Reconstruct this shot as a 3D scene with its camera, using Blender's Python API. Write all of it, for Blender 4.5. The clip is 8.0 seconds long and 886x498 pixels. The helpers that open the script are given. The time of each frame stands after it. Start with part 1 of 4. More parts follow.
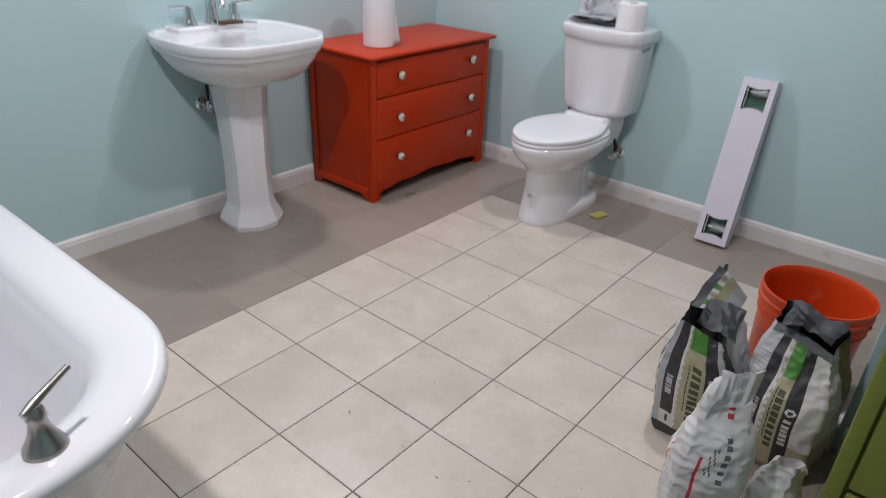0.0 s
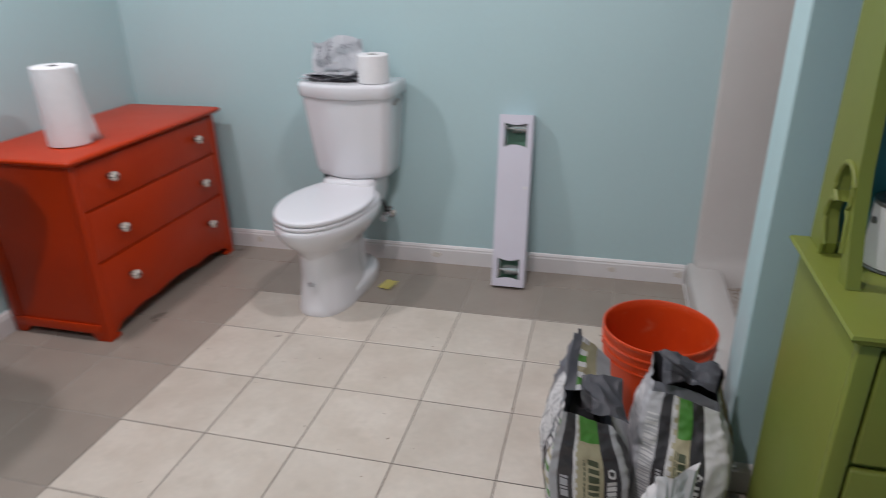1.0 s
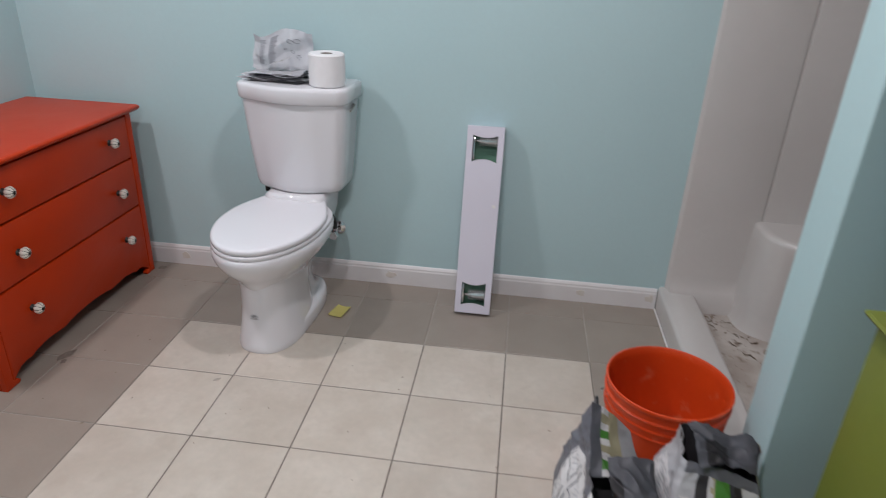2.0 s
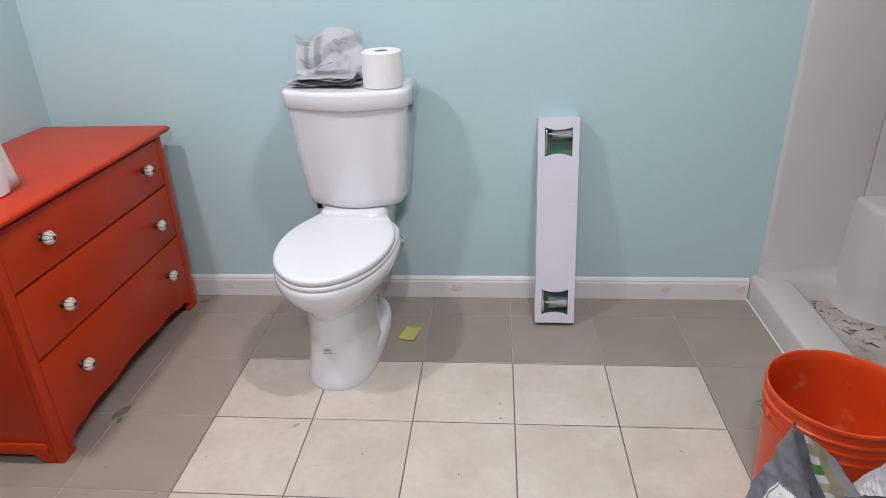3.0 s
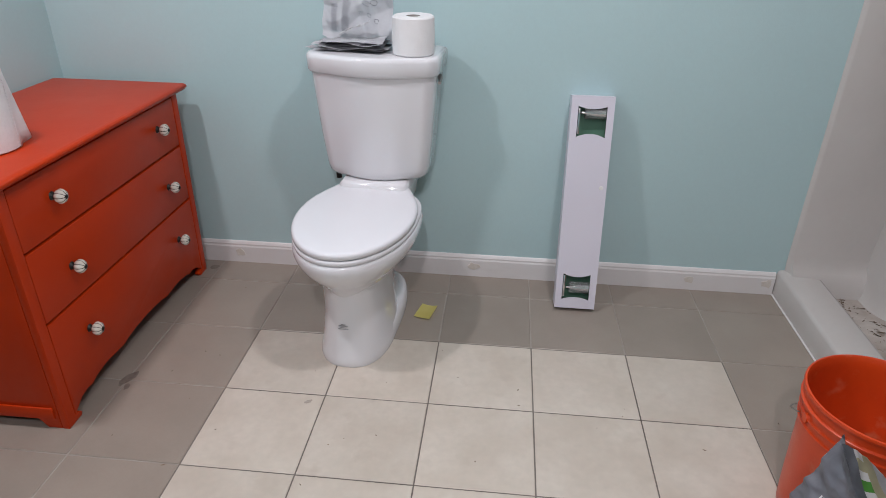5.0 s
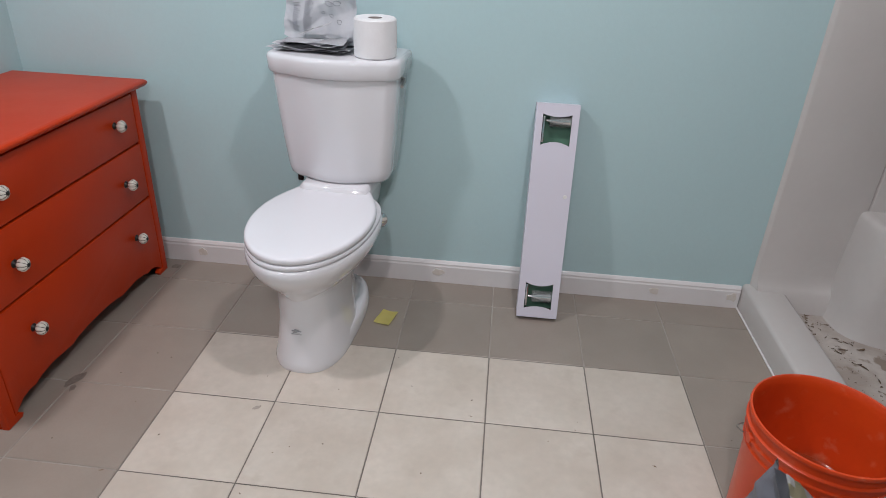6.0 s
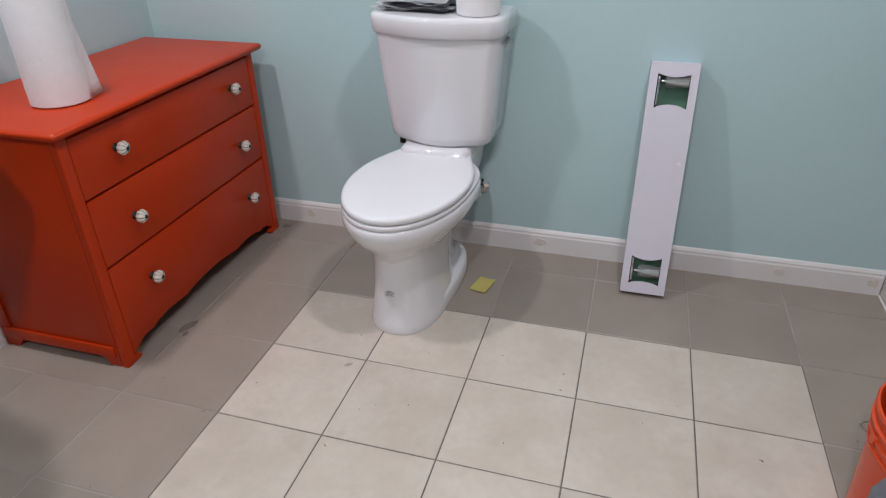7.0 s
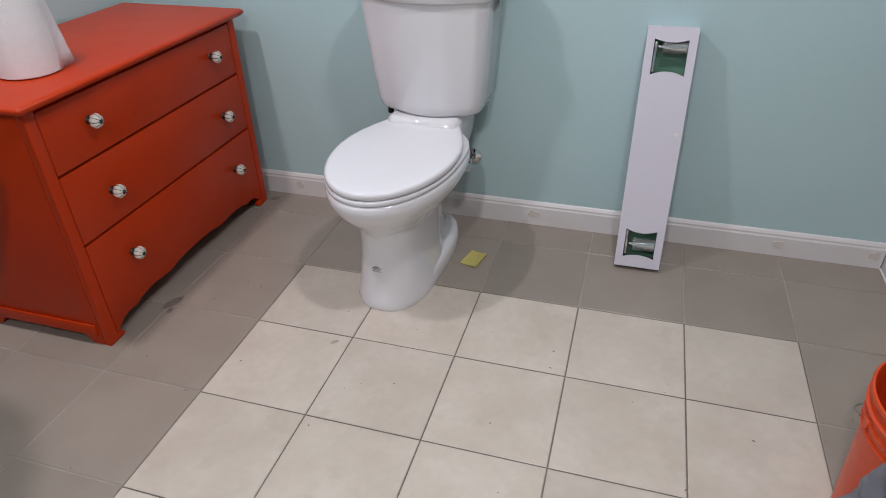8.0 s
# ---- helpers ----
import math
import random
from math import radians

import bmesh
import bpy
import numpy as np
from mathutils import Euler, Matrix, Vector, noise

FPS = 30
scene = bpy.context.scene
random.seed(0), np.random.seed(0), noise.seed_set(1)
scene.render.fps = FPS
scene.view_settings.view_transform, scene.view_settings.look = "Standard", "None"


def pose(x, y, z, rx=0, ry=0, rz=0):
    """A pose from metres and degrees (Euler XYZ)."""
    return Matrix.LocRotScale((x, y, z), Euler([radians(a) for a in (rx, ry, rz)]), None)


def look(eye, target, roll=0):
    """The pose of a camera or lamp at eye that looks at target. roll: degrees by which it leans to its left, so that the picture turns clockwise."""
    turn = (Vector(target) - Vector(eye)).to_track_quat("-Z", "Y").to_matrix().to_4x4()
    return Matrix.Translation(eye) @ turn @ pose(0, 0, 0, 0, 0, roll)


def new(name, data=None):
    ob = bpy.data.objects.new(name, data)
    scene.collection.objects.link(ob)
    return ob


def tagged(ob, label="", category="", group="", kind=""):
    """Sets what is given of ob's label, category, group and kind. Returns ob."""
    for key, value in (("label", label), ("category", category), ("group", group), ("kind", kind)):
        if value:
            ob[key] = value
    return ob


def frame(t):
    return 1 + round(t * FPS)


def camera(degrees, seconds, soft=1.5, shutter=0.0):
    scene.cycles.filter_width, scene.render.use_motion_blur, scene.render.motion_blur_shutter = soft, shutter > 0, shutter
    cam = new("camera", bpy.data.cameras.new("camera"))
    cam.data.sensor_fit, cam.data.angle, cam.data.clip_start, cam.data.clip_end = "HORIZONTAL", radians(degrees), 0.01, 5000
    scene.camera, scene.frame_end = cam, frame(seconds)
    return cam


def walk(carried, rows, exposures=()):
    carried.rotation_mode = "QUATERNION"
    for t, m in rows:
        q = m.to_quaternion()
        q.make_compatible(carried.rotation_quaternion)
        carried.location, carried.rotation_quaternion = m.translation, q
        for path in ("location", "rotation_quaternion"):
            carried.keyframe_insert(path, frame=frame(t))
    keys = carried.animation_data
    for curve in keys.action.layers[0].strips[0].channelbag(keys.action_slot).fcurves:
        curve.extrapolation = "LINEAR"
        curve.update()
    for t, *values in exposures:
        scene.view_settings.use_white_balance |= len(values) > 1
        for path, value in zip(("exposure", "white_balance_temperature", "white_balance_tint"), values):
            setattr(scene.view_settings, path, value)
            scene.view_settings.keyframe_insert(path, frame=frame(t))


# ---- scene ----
cam = camera(68.3, 8.0, soft=0.8, shutter=0.4)
PATH = [
    (0, (1.825, -2.625, 1.344), (0.709, -1.252, 0.411), 2.5),
    (0.1, (1.835, -2.655, 1.341), (0.724, -1.251, 0.451), 2.3),
    (0.2, (1.815, -2.614, 1.348), (0.74, -1.177, 0.466), 0.9),
    (0.3, (1.807, -2.578, 1.343), (0.773, -1.103, 0.477), 1.0),
    (0.5, (1.711, -2.484, 1.339), (0.958, -0.808, 0.55), 4.5),
    (0.6, (1.684, -2.417, 1.33), (0.963, -0.723, 0.553), 3.0),
    (0.8, (1.568, -2.301, 1.328), (0.862, -0.603, 0.545), -2.4),
    (1, (1.44, -2.312, 1.326), (0.984, -0.539, 0.522), -1.1),
    (1.2, (1.338, -2.244, 1.319), (1.069, -0.44, 0.497), -0.3),
    (1.5, (1.274, -2.234, 1.322), (1.098, -0.429, 0.477), -1.0),
    (1.8, (1.218, -2.126, 1.349), (1.044, -0.323, 0.499), 0.4),
    (2, (1.188, -2.04, 1.356), (0.995, -0.238, 0.511), 2.6),
    (2.2, (1.118, -2.001, 1.331), (0.825, -0.199, 0.512), 0.2),
    (3.3, (0.83, -1.799, 1.295), (0.724, -0.01, 0.407), -1.6),
    (3.5, (0.853, -1.791, 1.291), (0.76, -0.012, 0.381), -0.7),
    (4, (0.855, -1.8, 1.297), (0.687, -0.033, 0.375), -0.1),
    (4.2, (0.845, -1.797, 1.304), (0.665, -0.033, 0.382), -0.2),
    (5.3, (0.771, -1.755, 1.276), (0.635, 0.006, 0.338), 1.9),
    (5.5, (0.797, -1.746, 1.269), (0.675, 0.017, 0.332), 2.4),
    (6, (0.885, -1.723, 1.296), (0.745, 0.04, 0.362), 2.7),
    (6.5, (0.94, -1.68, 1.284), (0.612, 0.052, 0.337), 1.1),
    (6.8, (0.945, -1.673, 1.259), (0.492, 0.017, 0.289), -0.3),
    (7, (0.958, -1.675, 1.248), (0.461, -0.02, 0.241), -1.0),
    (7.5, (0.968, -1.661, 1.247), (0.445, -0.051, 0.181), -1.5),
    (8, (0.988, -1.605, 1.241), (0.492, -0.007, 0.146), -1.5),
]
EXPOSURES = [(0.0, -0.07), (0.5, -0.1), (1.0, -0.12), (1.5, -0.12), (2.2, -0.13), (3.3, 0.32), (3.5, 0.32), (4.0, 0.04), (5.5, -0.02), (8.0, -0.05)]
walk(cam, [(t, look(eye, target, roll)) for t, eye, target, roll in PATH], EXPOSURES)

# ---------------- light ----------------
world = bpy.data.worlds.new("room_air")
scene.world = world
world.use_nodes = True
world.node_tree.nodes["Background"].inputs[0].default_value = (0.9, 0.95, 1.0, 1)
world.node_tree.nodes["Background"].inputs[1].default_value = 0.15


def downlight(place, watts):
    """A round recessed ceiling light."""
    lamp = bpy.data.lights.new("ceiling_downlight", "AREA")
    lamp.shape, lamp.size, lamp.energy, lamp.color = "DISK", 0.13, watts, (1.0, 0.935, 0.985)
    new("ceiling_downlight", lamp).location = place


downlight((-0.425, -0.68, 2.425), 18.0)
downlight((1.14, -0.55, 2.425), 16.5)
downlight((0.72, -2.39, 2.425), 29.5)

# ---------------- materials ----------------


def material(name, colour, rough=0.5, metal=0.0, second=None, scale=8.0, amount=0.5, fine=0.0, fine_scale=200.0,
             bump=0.0, bump_scale=150.0, coat=0.0, island=0.0, spots=None, spot_scale=12.0, spot_cut=0.62, spot_soft=0.06, gloss_var=0.0, spec=0.5):
    """A painted, glazed or paper surface: two-scale colour variation, stains with their own shape, fine relief."""
    m = bpy.data.materials.new(name)
    m.use_nodes = True
    nt = m.node_tree
    b = nt.nodes["Principled BSDF"]
    b.inputs["Roughness"].default_value, b.inputs["Metallic"].default_value = rough, metal
    b.inputs["Coat Weight"].default_value = coat
    b.inputs["Coat Roughness"].default_value = 0.08
    co = nt.nodes.new("ShaderNodeTexCoord")
    src = co.outputs["Object"]
    if island:
        # each piece takes its own stretch of the pattern
        who = nt.nodes.new("ShaderNodeObjectInfo")
        far = nt.nodes.new("ShaderNodeVectorMath")
        far.operation = "MULTIPLY_ADD"
        far.inputs[1].default_value = (37.0, 53.0, 19.0)
        nt.links.new(who.outputs["Random"], far.inputs[0])
        nt.links.new(src, far.inputs[2])
        src = far.outputs[0]

    def noise_node(s, detail=4.0):
        n = nt.nodes.new("ShaderNodeTexNoise")
        n.inputs["Scale"].default_value, n.inputs["Detail"].default_value = s, detail
        nt.links.new(src, n.inputs["Vector"])
        return n

    def ramp(sock, lo, hi):
        r = nt.nodes.new("ShaderNodeMapRange")
        r.inputs["From Min"].default_value, r.inputs["From Max"].default_value = lo, hi
        nt.links.new(sock, r.inputs["Value"])
        return r.outputs[0]

    def mix(fac, a, c, factor=1.0):
        x = nt.nodes.new("ShaderNodeMix")
        x.data_type = "RGBA"
        mul = nt.nodes.new("ShaderNodeMath")
        mul.operation = "MULTIPLY"
        mul.inputs[1].default_value = factor
        nt.links.new(fac, mul.inputs[0])
        nt.links.new(mul.outputs[0], x.inputs["Factor"])
        if isinstance(a, tuple):
            x.inputs["A"].default_value = (*a, 1)
        else:
            nt.links.new(a, x.inputs["A"])
        if isinstance(c, tuple):
            x.inputs["B"].default_value = (*c, 1)
        else:
            nt.links.new(c, x.inputs["B"])
        return x.outputs["Result"]

    b.inputs["Specular IOR Level"].default_value = spec
    if second is None:
        second = tuple(v * 0.9 for v in colour)
    out = mix(ramp(noise_node(scale).outputs["Fac"], 0.35, 0.65), colour, second, amount)
    if fine:
        out = mix(ramp(noise_node(fine_scale, 2.0).outputs["Fac"], 0.3, 0.7), out, tuple(v * 0.7 for v in colour), fine)
    if spots:
        out = mix(ramp(noise_node(spot_scale, 6.0).outputs["Fac"], spot_cut, spot_cut + spot_soft), out, spots, 0.8)
    if island:
        info = nt.nodes.new("ShaderNodeObjectInfo")
        hsv = nt.nodes.new("ShaderNodeHueSaturation")
        r = nt.nodes.new("ShaderNodeMapRange")
        r.inputs["To Min"].default_value, r.inputs["To Max"].default_value = 1 - island, 1 + island
        nt.links.new(info.outputs["Random"], r.inputs["Value"])
        nt.links.new(r.outputs[0], hsv.inputs["Value"])
        nt.links.new(out, hsv.inputs["Color"])
        out = hsv.outputs["Color"]
    nt.links.new(out, b.inputs["Base Color"])
    if gloss_var:
        r = nt.nodes.new("ShaderNodeMapRange")
        r.inputs["To Min"].default_value, r.inputs["To Max"].default_value = max(rough - gloss_var, 0.02), rough + gloss_var
        nt.links.new(noise_node(scale * 2.3).outputs["Fac"], r.inputs["Value"])
        nt.links.new(r.outputs[0], b.inputs["Roughness"])
    if bump:
        bp = nt.nodes.new("ShaderNodeBump")
        bp.inputs["Strength"].default_value, bp.inputs["Distance"].default_value = bump, 0.002
        nt.links.new(noise_node(bump_scale, 3.0).outputs["Fac"], bp.inputs["Height"])
        nt.links.new(bp.outputs[0], b.inputs["Normal"])
    return m


WALL = material("wall_paint", (0.450, 0.61, 0.626), 0.55, second=(0.430, 0.59, 0.610), scale=2.5, fine=0.06, fine_scale=90, bump=0.12, bump_scale=220)
CEIL = material("ceiling_paint", (0.78, 0.78, 0.76), 0.8, bump=0.2)
TRIM = material("trim_paint", (0.72, 0.70, 0.70), 0.4, second=(0.66, 0.64, 0.63), scale=6, fine=0.05, spots=(0.50, 0.44, 0.36), spot_scale=9, spot_cut=0.70, bump=0.1)
PATCH = material("bare_filler", (0.60, 0.55, 0.49), 0.9, second=(0.66, 0.62, 0.58), scale=60, amount=1.0, bump=0.3)
TILE = material("beige_tile", (0.60, 0.54, 0.470), 0.34, second=(0.515, 0.45, 0.38), scale=6, amount=0.85, fine=0.24, fine_scale=42, island=0.05,
                spots=(0.47, 0.41, 0.345), spot_scale=13, spot_cut=0.585, spot_soft=0.2, bump=0.12, bump_scale=60, gloss_var=0.08)
DARK_TILE = material("taupe_tile", (0.315, 0.270, 0.229), 0.36, second=(0.28, 0.24, 0.203), scale=7, amount=0.7, fine=0.10, fine_scale=140, island=0.06, bump=0.10, bump_scale=70, gloss_var=0.08)
GROUT = material("cement_grout", (0.14, 0.12, 0.105), 0.9, second=(0.24, 0.21, 0.185), scale=3, amount=0.6, fine=0.3, bump=0.4)
GROUT_PALE = material("pale_border_grout", (0.44, 0.40, 0.36), 0.9, second=(0.22, 0.19, 0.165), scale=5, amount=0.8, fine=0.2, bump=0.4)
STAIN = material("dried_smear", (0.16, 0.13, 0.11), 0.5, second=(0.22, 0.185, 0.16), scale=60, amount=1.0)
SCUFF = material("grey_scuff", (0.33, 0.29, 0.25), 0.6, second=(0.42, 0.37, 0.32), scale=80, amount=1.0)
MARK = material("grey_print", (0.34, 0.34, 0.36), 0.5)
WET = material("wet_residue", (0.30, 0.035, 0.006), 0.10, second=(0.24, 0.03, 0.006), scale=9, amount=1.0, bump=0.1, bump_scale=20)
PORCELAIN = material("white_porcelain", (0.74, 0.735, 0.76), 0.10, second=(0.72, 0.715, 0.745), scale=3, coat=0.6)
SEATPLASTIC = material("white_seat_plastic", (0.76, 0.755, 0.79), 0.22, second=(0.74, 0.735, 0.77), scale=3, gloss_var=0.04)
ORANGE = material("orange_red_paint", (0.47, 0.034, 0.002), 0.36, second=(0.43, 0.030, 0.002), scale=4, amount=0.8, fine=0.05, fine_scale=60, coat=0.0, bump=0.10, bump_scale=45, gloss_var=0.05, spec=0.26)
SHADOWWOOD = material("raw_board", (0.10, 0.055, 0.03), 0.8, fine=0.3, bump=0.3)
GREEN = material("green_chalk_paint", (0.158, 0.196, 0.026), 0.50, second=(0.170, 0.188, 0.030), scale=3, amount=0.8, fine=0.08, fine_scale=50, bump=0.15, bump_scale=40, gloss_var=0.08)
TEAL = material("teal_back_paint", (0.02, 0.16, 0.20), 0.55, second=(0.02, 0.12, 0.16), scale=5, bump=0.1)
CHROME = material("polished_chrome", (0.75, 0.75, 0.76), 0.12, 1.0, second=(0.6, 0.6, 0.62), scale=20)
NICKEL = material("brushed_nickel", (0.36, 0.34, 0.32), 0.32, 1.0, scale=20)
BLACKMETAL = material("dark_bronze", (0.03, 0.028, 0.026), 0.4, 0.6)
BLACKPIPE = material("black_pipe_plastic", (0.015, 0.015, 0.016), 0.4)
CERAMIC = material("knob_ceramic", (0.78, 0.75, 0.68), 0.15, second=(0.70, 0.66, 0.58), scale=60, coat=0.4)
BUCKET = material("orange_bucket_plastic", (0.64, 0.060, 0.008), 0.36, second=(0.58, 0.050, 0.008), scale=7, amount=0.8, fine=0.10, fine_scale=90,
                  spots=(0.64, 0.16, 0.08), spot_scale=22, spot_cut=0.60, spot_soft=0.15, bump=0.08, gloss_var=0.1)
PLASTER = material("dried_mortar", (0.55, 0.50, 0.45), 0.9, fine=0.2, bump=0.4)
PAPER = material("tissue_paper", (0.80, 0.79, 0.80), 0.9, second=(0.76, 0.75, 0.76), scale=30, bump=0.5, bump_scale=160)
TOWEL = material("towel_paper", (0.80, 0.795, 0.81), 0.95, second=(0.75, 0.745, 0.76), scale=40, bump=0.6, bump_scale=110)
CARDBOARD = material("brown_cardboard", (0.30, 0.21, 0.13), 0.9, bump=0.3)
GREYCARD = material("grey_cardboard", (0.36, 0.33, 0.31), 0.9, bump=0.3)
CARTON = material("white_carton", (0.66, 0.64, 0.72), 0.42, second=(0.63, 0.61, 0.69), scale=5, bump=0.05)
CARTONIN = material("black_carton_inset", (0.012, 0.014, 0.013), 0.5)
GREENCARD = material("green_inner_card", (0.10, 0.22, 0.15), 0.35, second=(0.07, 0.16, 0.11), scale=12)
NEWS = material("newsprint", (0.80, 0.80, 0.83), 0.9, second=(0.66, 0.66, 0.70), scale=12, fine=0.10, bump=0.3, bump_scale=60)
INK = material("newsprint_ink", (0.14, 0.14, 0.17), 0.9, second=(0.3, 0.3, 0.34), scale=90, amount=0.9)
SPONGE = material("yellow_note", (0.85, 0.78, 0.30), 0.9, second=(0.80, 0.72, 0.25), scale=30, bump=0.5)
FIBREGLASS = material("shower_acrylic", (0.55, 0.525, 0.505), 0.22, second=(0.51, 0.485, 0.465), scale=2.2, amount=0.8, fine=0.05, fine_scale=40, coat=0.2, gloss_var=0.06)
PANDIRT = material("dirty_shower_floor", (0.50, 0.46, 0.42), 0.7, second=(0.36, 0.31, 0.27), scale=9, amount=1.0, fine=0.25, fine_scale=60, spots=(0.20, 0.15, 0.11), spot_scale=14, spot_cut=0.60, bump=0.4)
DEBRIS = material("dry_debris", (0.11, 0.075, 0.05), 0.95, second=(0.26, 0.19, 0.13), scale=40, amount=1.0)
CAULK = material("white_caulk", (0.75, 0.74, 0.73), 0.5)
BAGGREY = material("bag_print_grey", (0.46, 0.46, 0.48), 0.55, second=(0.38, 0.38, 0.40), scale=14, amount=0.9, fine=0.2, fine_scale=120, bump=0.5, bump_scale=50)
BAGWHITE = material("bag_paper_white", (0.66, 0.65, 0.65), 0.5, second=(0.54, 0.53, 0.53), scale=13, amount=0.9, fine=0.1, bump=0.5, bump_scale=45)
BAGBLACK = material("black_print_and_mouth_shade", (0.030, 0.028, 0.032), 0.42, second=(0.05, 0.045, 0.05), scale=18, fine=0.1, bump=0.4, bump_scale=50)
BAGSLATE = material("bag_print_slate", (0.105, 0.11, 0.13), 0.45, second=(0.15, 0.15, 0.17), scale=16, amount=0.8, bump=0.4, bump_scale=50)
BAGTAN = material("bag_print_tan", (0.42, 0.38, 0.25), 0.5, second=(0.36, 0.32, 0.21), scale=18, amount=0.8, bump=0.4, bump_scale=50)
BAGGREEN = material("bag_print_green", (0.07, 0.25, 0.035), 0.45, second=(0.06, 0.20, 0.03), scale=18, bump=0.3, bump_scale=50)
BAGDARKGREEN = material("bag_lettering", (0.055, 0.07, 0.035), 0.5)
BAGKRAFT = material("bag_kraft", (0.32, 0.23, 0.12), 0.8, second=(0.26, 0.18, 0.09), scale=14, amount=0.8, bump=0.5, bump_scale=60)
BAGRED = material("bag_print_red", (0.45, 0.03, 0.05), 0.5)
MORTAR = material("mortar_powder", (0.20, 0.19, 0.18), 1.0, fine=0.4, bump=0.8)
CANMETAL = material("tin_rim", (0.20, 0.20, 0.20), 0.35, 0.9)
CANLABEL = material("can_label_white", (0.60, 0.60, 0.59), 0.45, second=(0.55, 0.55, 0.54), scale=12)
GLASS = bpy.data.materials.new("clear_bulb_glass")
GLASS.use_nodes = True
_g = GLASS.node_tree.nodes["Principled BSDF"]
_g.inputs["Transmission Weight"].default_value, _g.inputs["Roughness"].default_value = 0.85, 0.05
_g.inputs["Base Color"].default_value = (0.9, 0.93, 0.92, 1)

# ---------------- mesh tools ----------------


def mesh_of(name, bm, mats, smooth=True, angle=40):
    me = bpy.data.meshes.new(name)
    bmesh.ops.recalc_face_normals(bm, faces=bm.faces)
    if smooth:
        for e in bm.edges:
            e.smooth = not (len(e.link_faces) == 2 and e.calc_face_angle(0) > radians(angle))
        for f in bm.faces:
            f.smooth = True
    bm.to_mesh(me)
    bm.free()
    for m in (mats if isinstance(mats, (list, tuple)) else [mats]):
        me.materials.append(m)
    return me


def part(name, bm, mats, parent=None, label="", smooth=True, angle=40):
    ob = new(name, mesh_of(name, bm, mats, smooth, angle))
    ob.parent = parent
    if label:
        tagged(ob, label)
    return ob


def thing(name, label, category, place=(0, 0, 0), turn=0.0, group="", kind=""):
    ob = new(name)
    ob.empty_display_size = 0.05
    ob.matrix_basis = pose(*place, 0, 0, turn)
    return tagged(ob, label, category, group, kind)


def box(x0, x1, y0, y1, z0, z1, bevel=0.0, seg=2, bm=None):
    out = bm or bmesh.new()
    vs = [out.verts.new((x, y, z)) for x in (x0, x1) for y in (y0, y1) for z in (z0, z1)]
    fs = [out.faces.new([vs[i] for i in q]) for q in ((0, 1, 3, 2), (4, 6, 7, 5), (0, 4, 5, 1), (2, 3, 7, 6), (0, 2, 6, 4), (1, 5, 7, 3))]
    if bevel:
        es = list({e for f in fs for e in f.edges})
        bmesh.ops.recalc_face_normals(out, faces=fs)
        bmesh.ops.bevel(out, geom=es, offset=bevel, segments=seg, profile=0.5, affect="EDGES")
    return out


def loft(rings, cap0=True, cap1=True, bm=None, closed=True):
    """Skins rings of equal length into one sheet."""
    out = bm or bmesh.new()
    rows = [[out.verts.new(p) for p in r] for r in rings]
    n = len(rows[0])
    for a, b in zip(rows, rows[1:]):
        for i in range(n if closed else n - 1):
            j = (i + 1) % n
            out.faces.new((a[i], a[j], b[j], b[i]))
    if cap0:
        out.faces.new(rows[0][::-1])
    if cap1:
        out.faces.new(rows[-1])
    return out


def lathe(profile, n=32, centre=(0, 0, 0), bm=None, cap0=False, cap1=False):
    cx, cy, cz = centre
    return loft([[(cx + r * math.cos(2 * math.pi * i / n), cy + r * math.sin(2 * math.pi * i / n), cz + z) for i in range(n)] for r, z in profile], cap0, cap1, bm)


def tube(points, r, n=10, bm=None):
    """A round rod along a bent line."""
    pts = [Vector(p) for p in points]
    rings = []
    for i, p in enumerate(pts):
        d = (pts[min(i + 1, len(pts) - 1)] - pts[max(i - 1, 0)]).normalized()
        u = d.cross(Vector((0.31, 0.2, 0.93))).normalized()
        v = d.cross(u)
        rr = r[i] if isinstance(r, (list, tuple)) else r
        rings.append([tuple(p + rr * (math.cos(2 * math.pi * k / n) * u + math.sin(2 * math.pi * k / n) * v)) for k in range(n)])
    return loft(rings, True, True, bm)


def slab(outline, a, b, axis="x", bevel=0.0, bm=None, seg=2):
    """A closed outline of (u, v) pushed from a to b along an axis: x takes (y, z), y takes (x, z), z takes (x, y)."""
    def at(u, v, w):
        return {"x": (w, u, v), "y": (u, w, v), "z": (u, v, w)}[axis]
    out = bm or bmesh.new()
    r0, r1 = [out.verts.new(at(u, v, a)) for u, v in outline], [out.verts.new(at(u, v, b)) for u, v in outline]
    n = len(outline)
    fs = [out.faces.new((r0[i], r0[(i + 1) % n], r1[(i + 1) % n], r1[i])) for i in range(n)]
    c0, c1 = out.faces.new(r0[::-1]), out.faces.new(r1)
    bmesh.ops.recalc_face_normals(out, faces=fs + [c0, c1])
    if bevel:
        bmesh.ops.bevel(out, geom=list(c0.edges) + list(c1.edges), offset=bevel, segments=seg, profile=0.5, affect="EDGES")
    return out


def superring(cx, cy, hx, hy, z, n=40, p=2.5, front=None):
    """A rounded ring; front gives another half depth for its minus-y side."""
    pts = []
    for i in range(n):
        a = 2 * math.pi * i / n
        c, s = math.cos(a), math.sin(a)
        x = hx * math.copysign(abs(c) ** (2 / p), c)
        d = hy if s >= 0 or front is None else front
        y = d * math.copysign(abs(s) ** (2 / p), s)
        pts.append((cx + x, cy + y, z))
    return pts


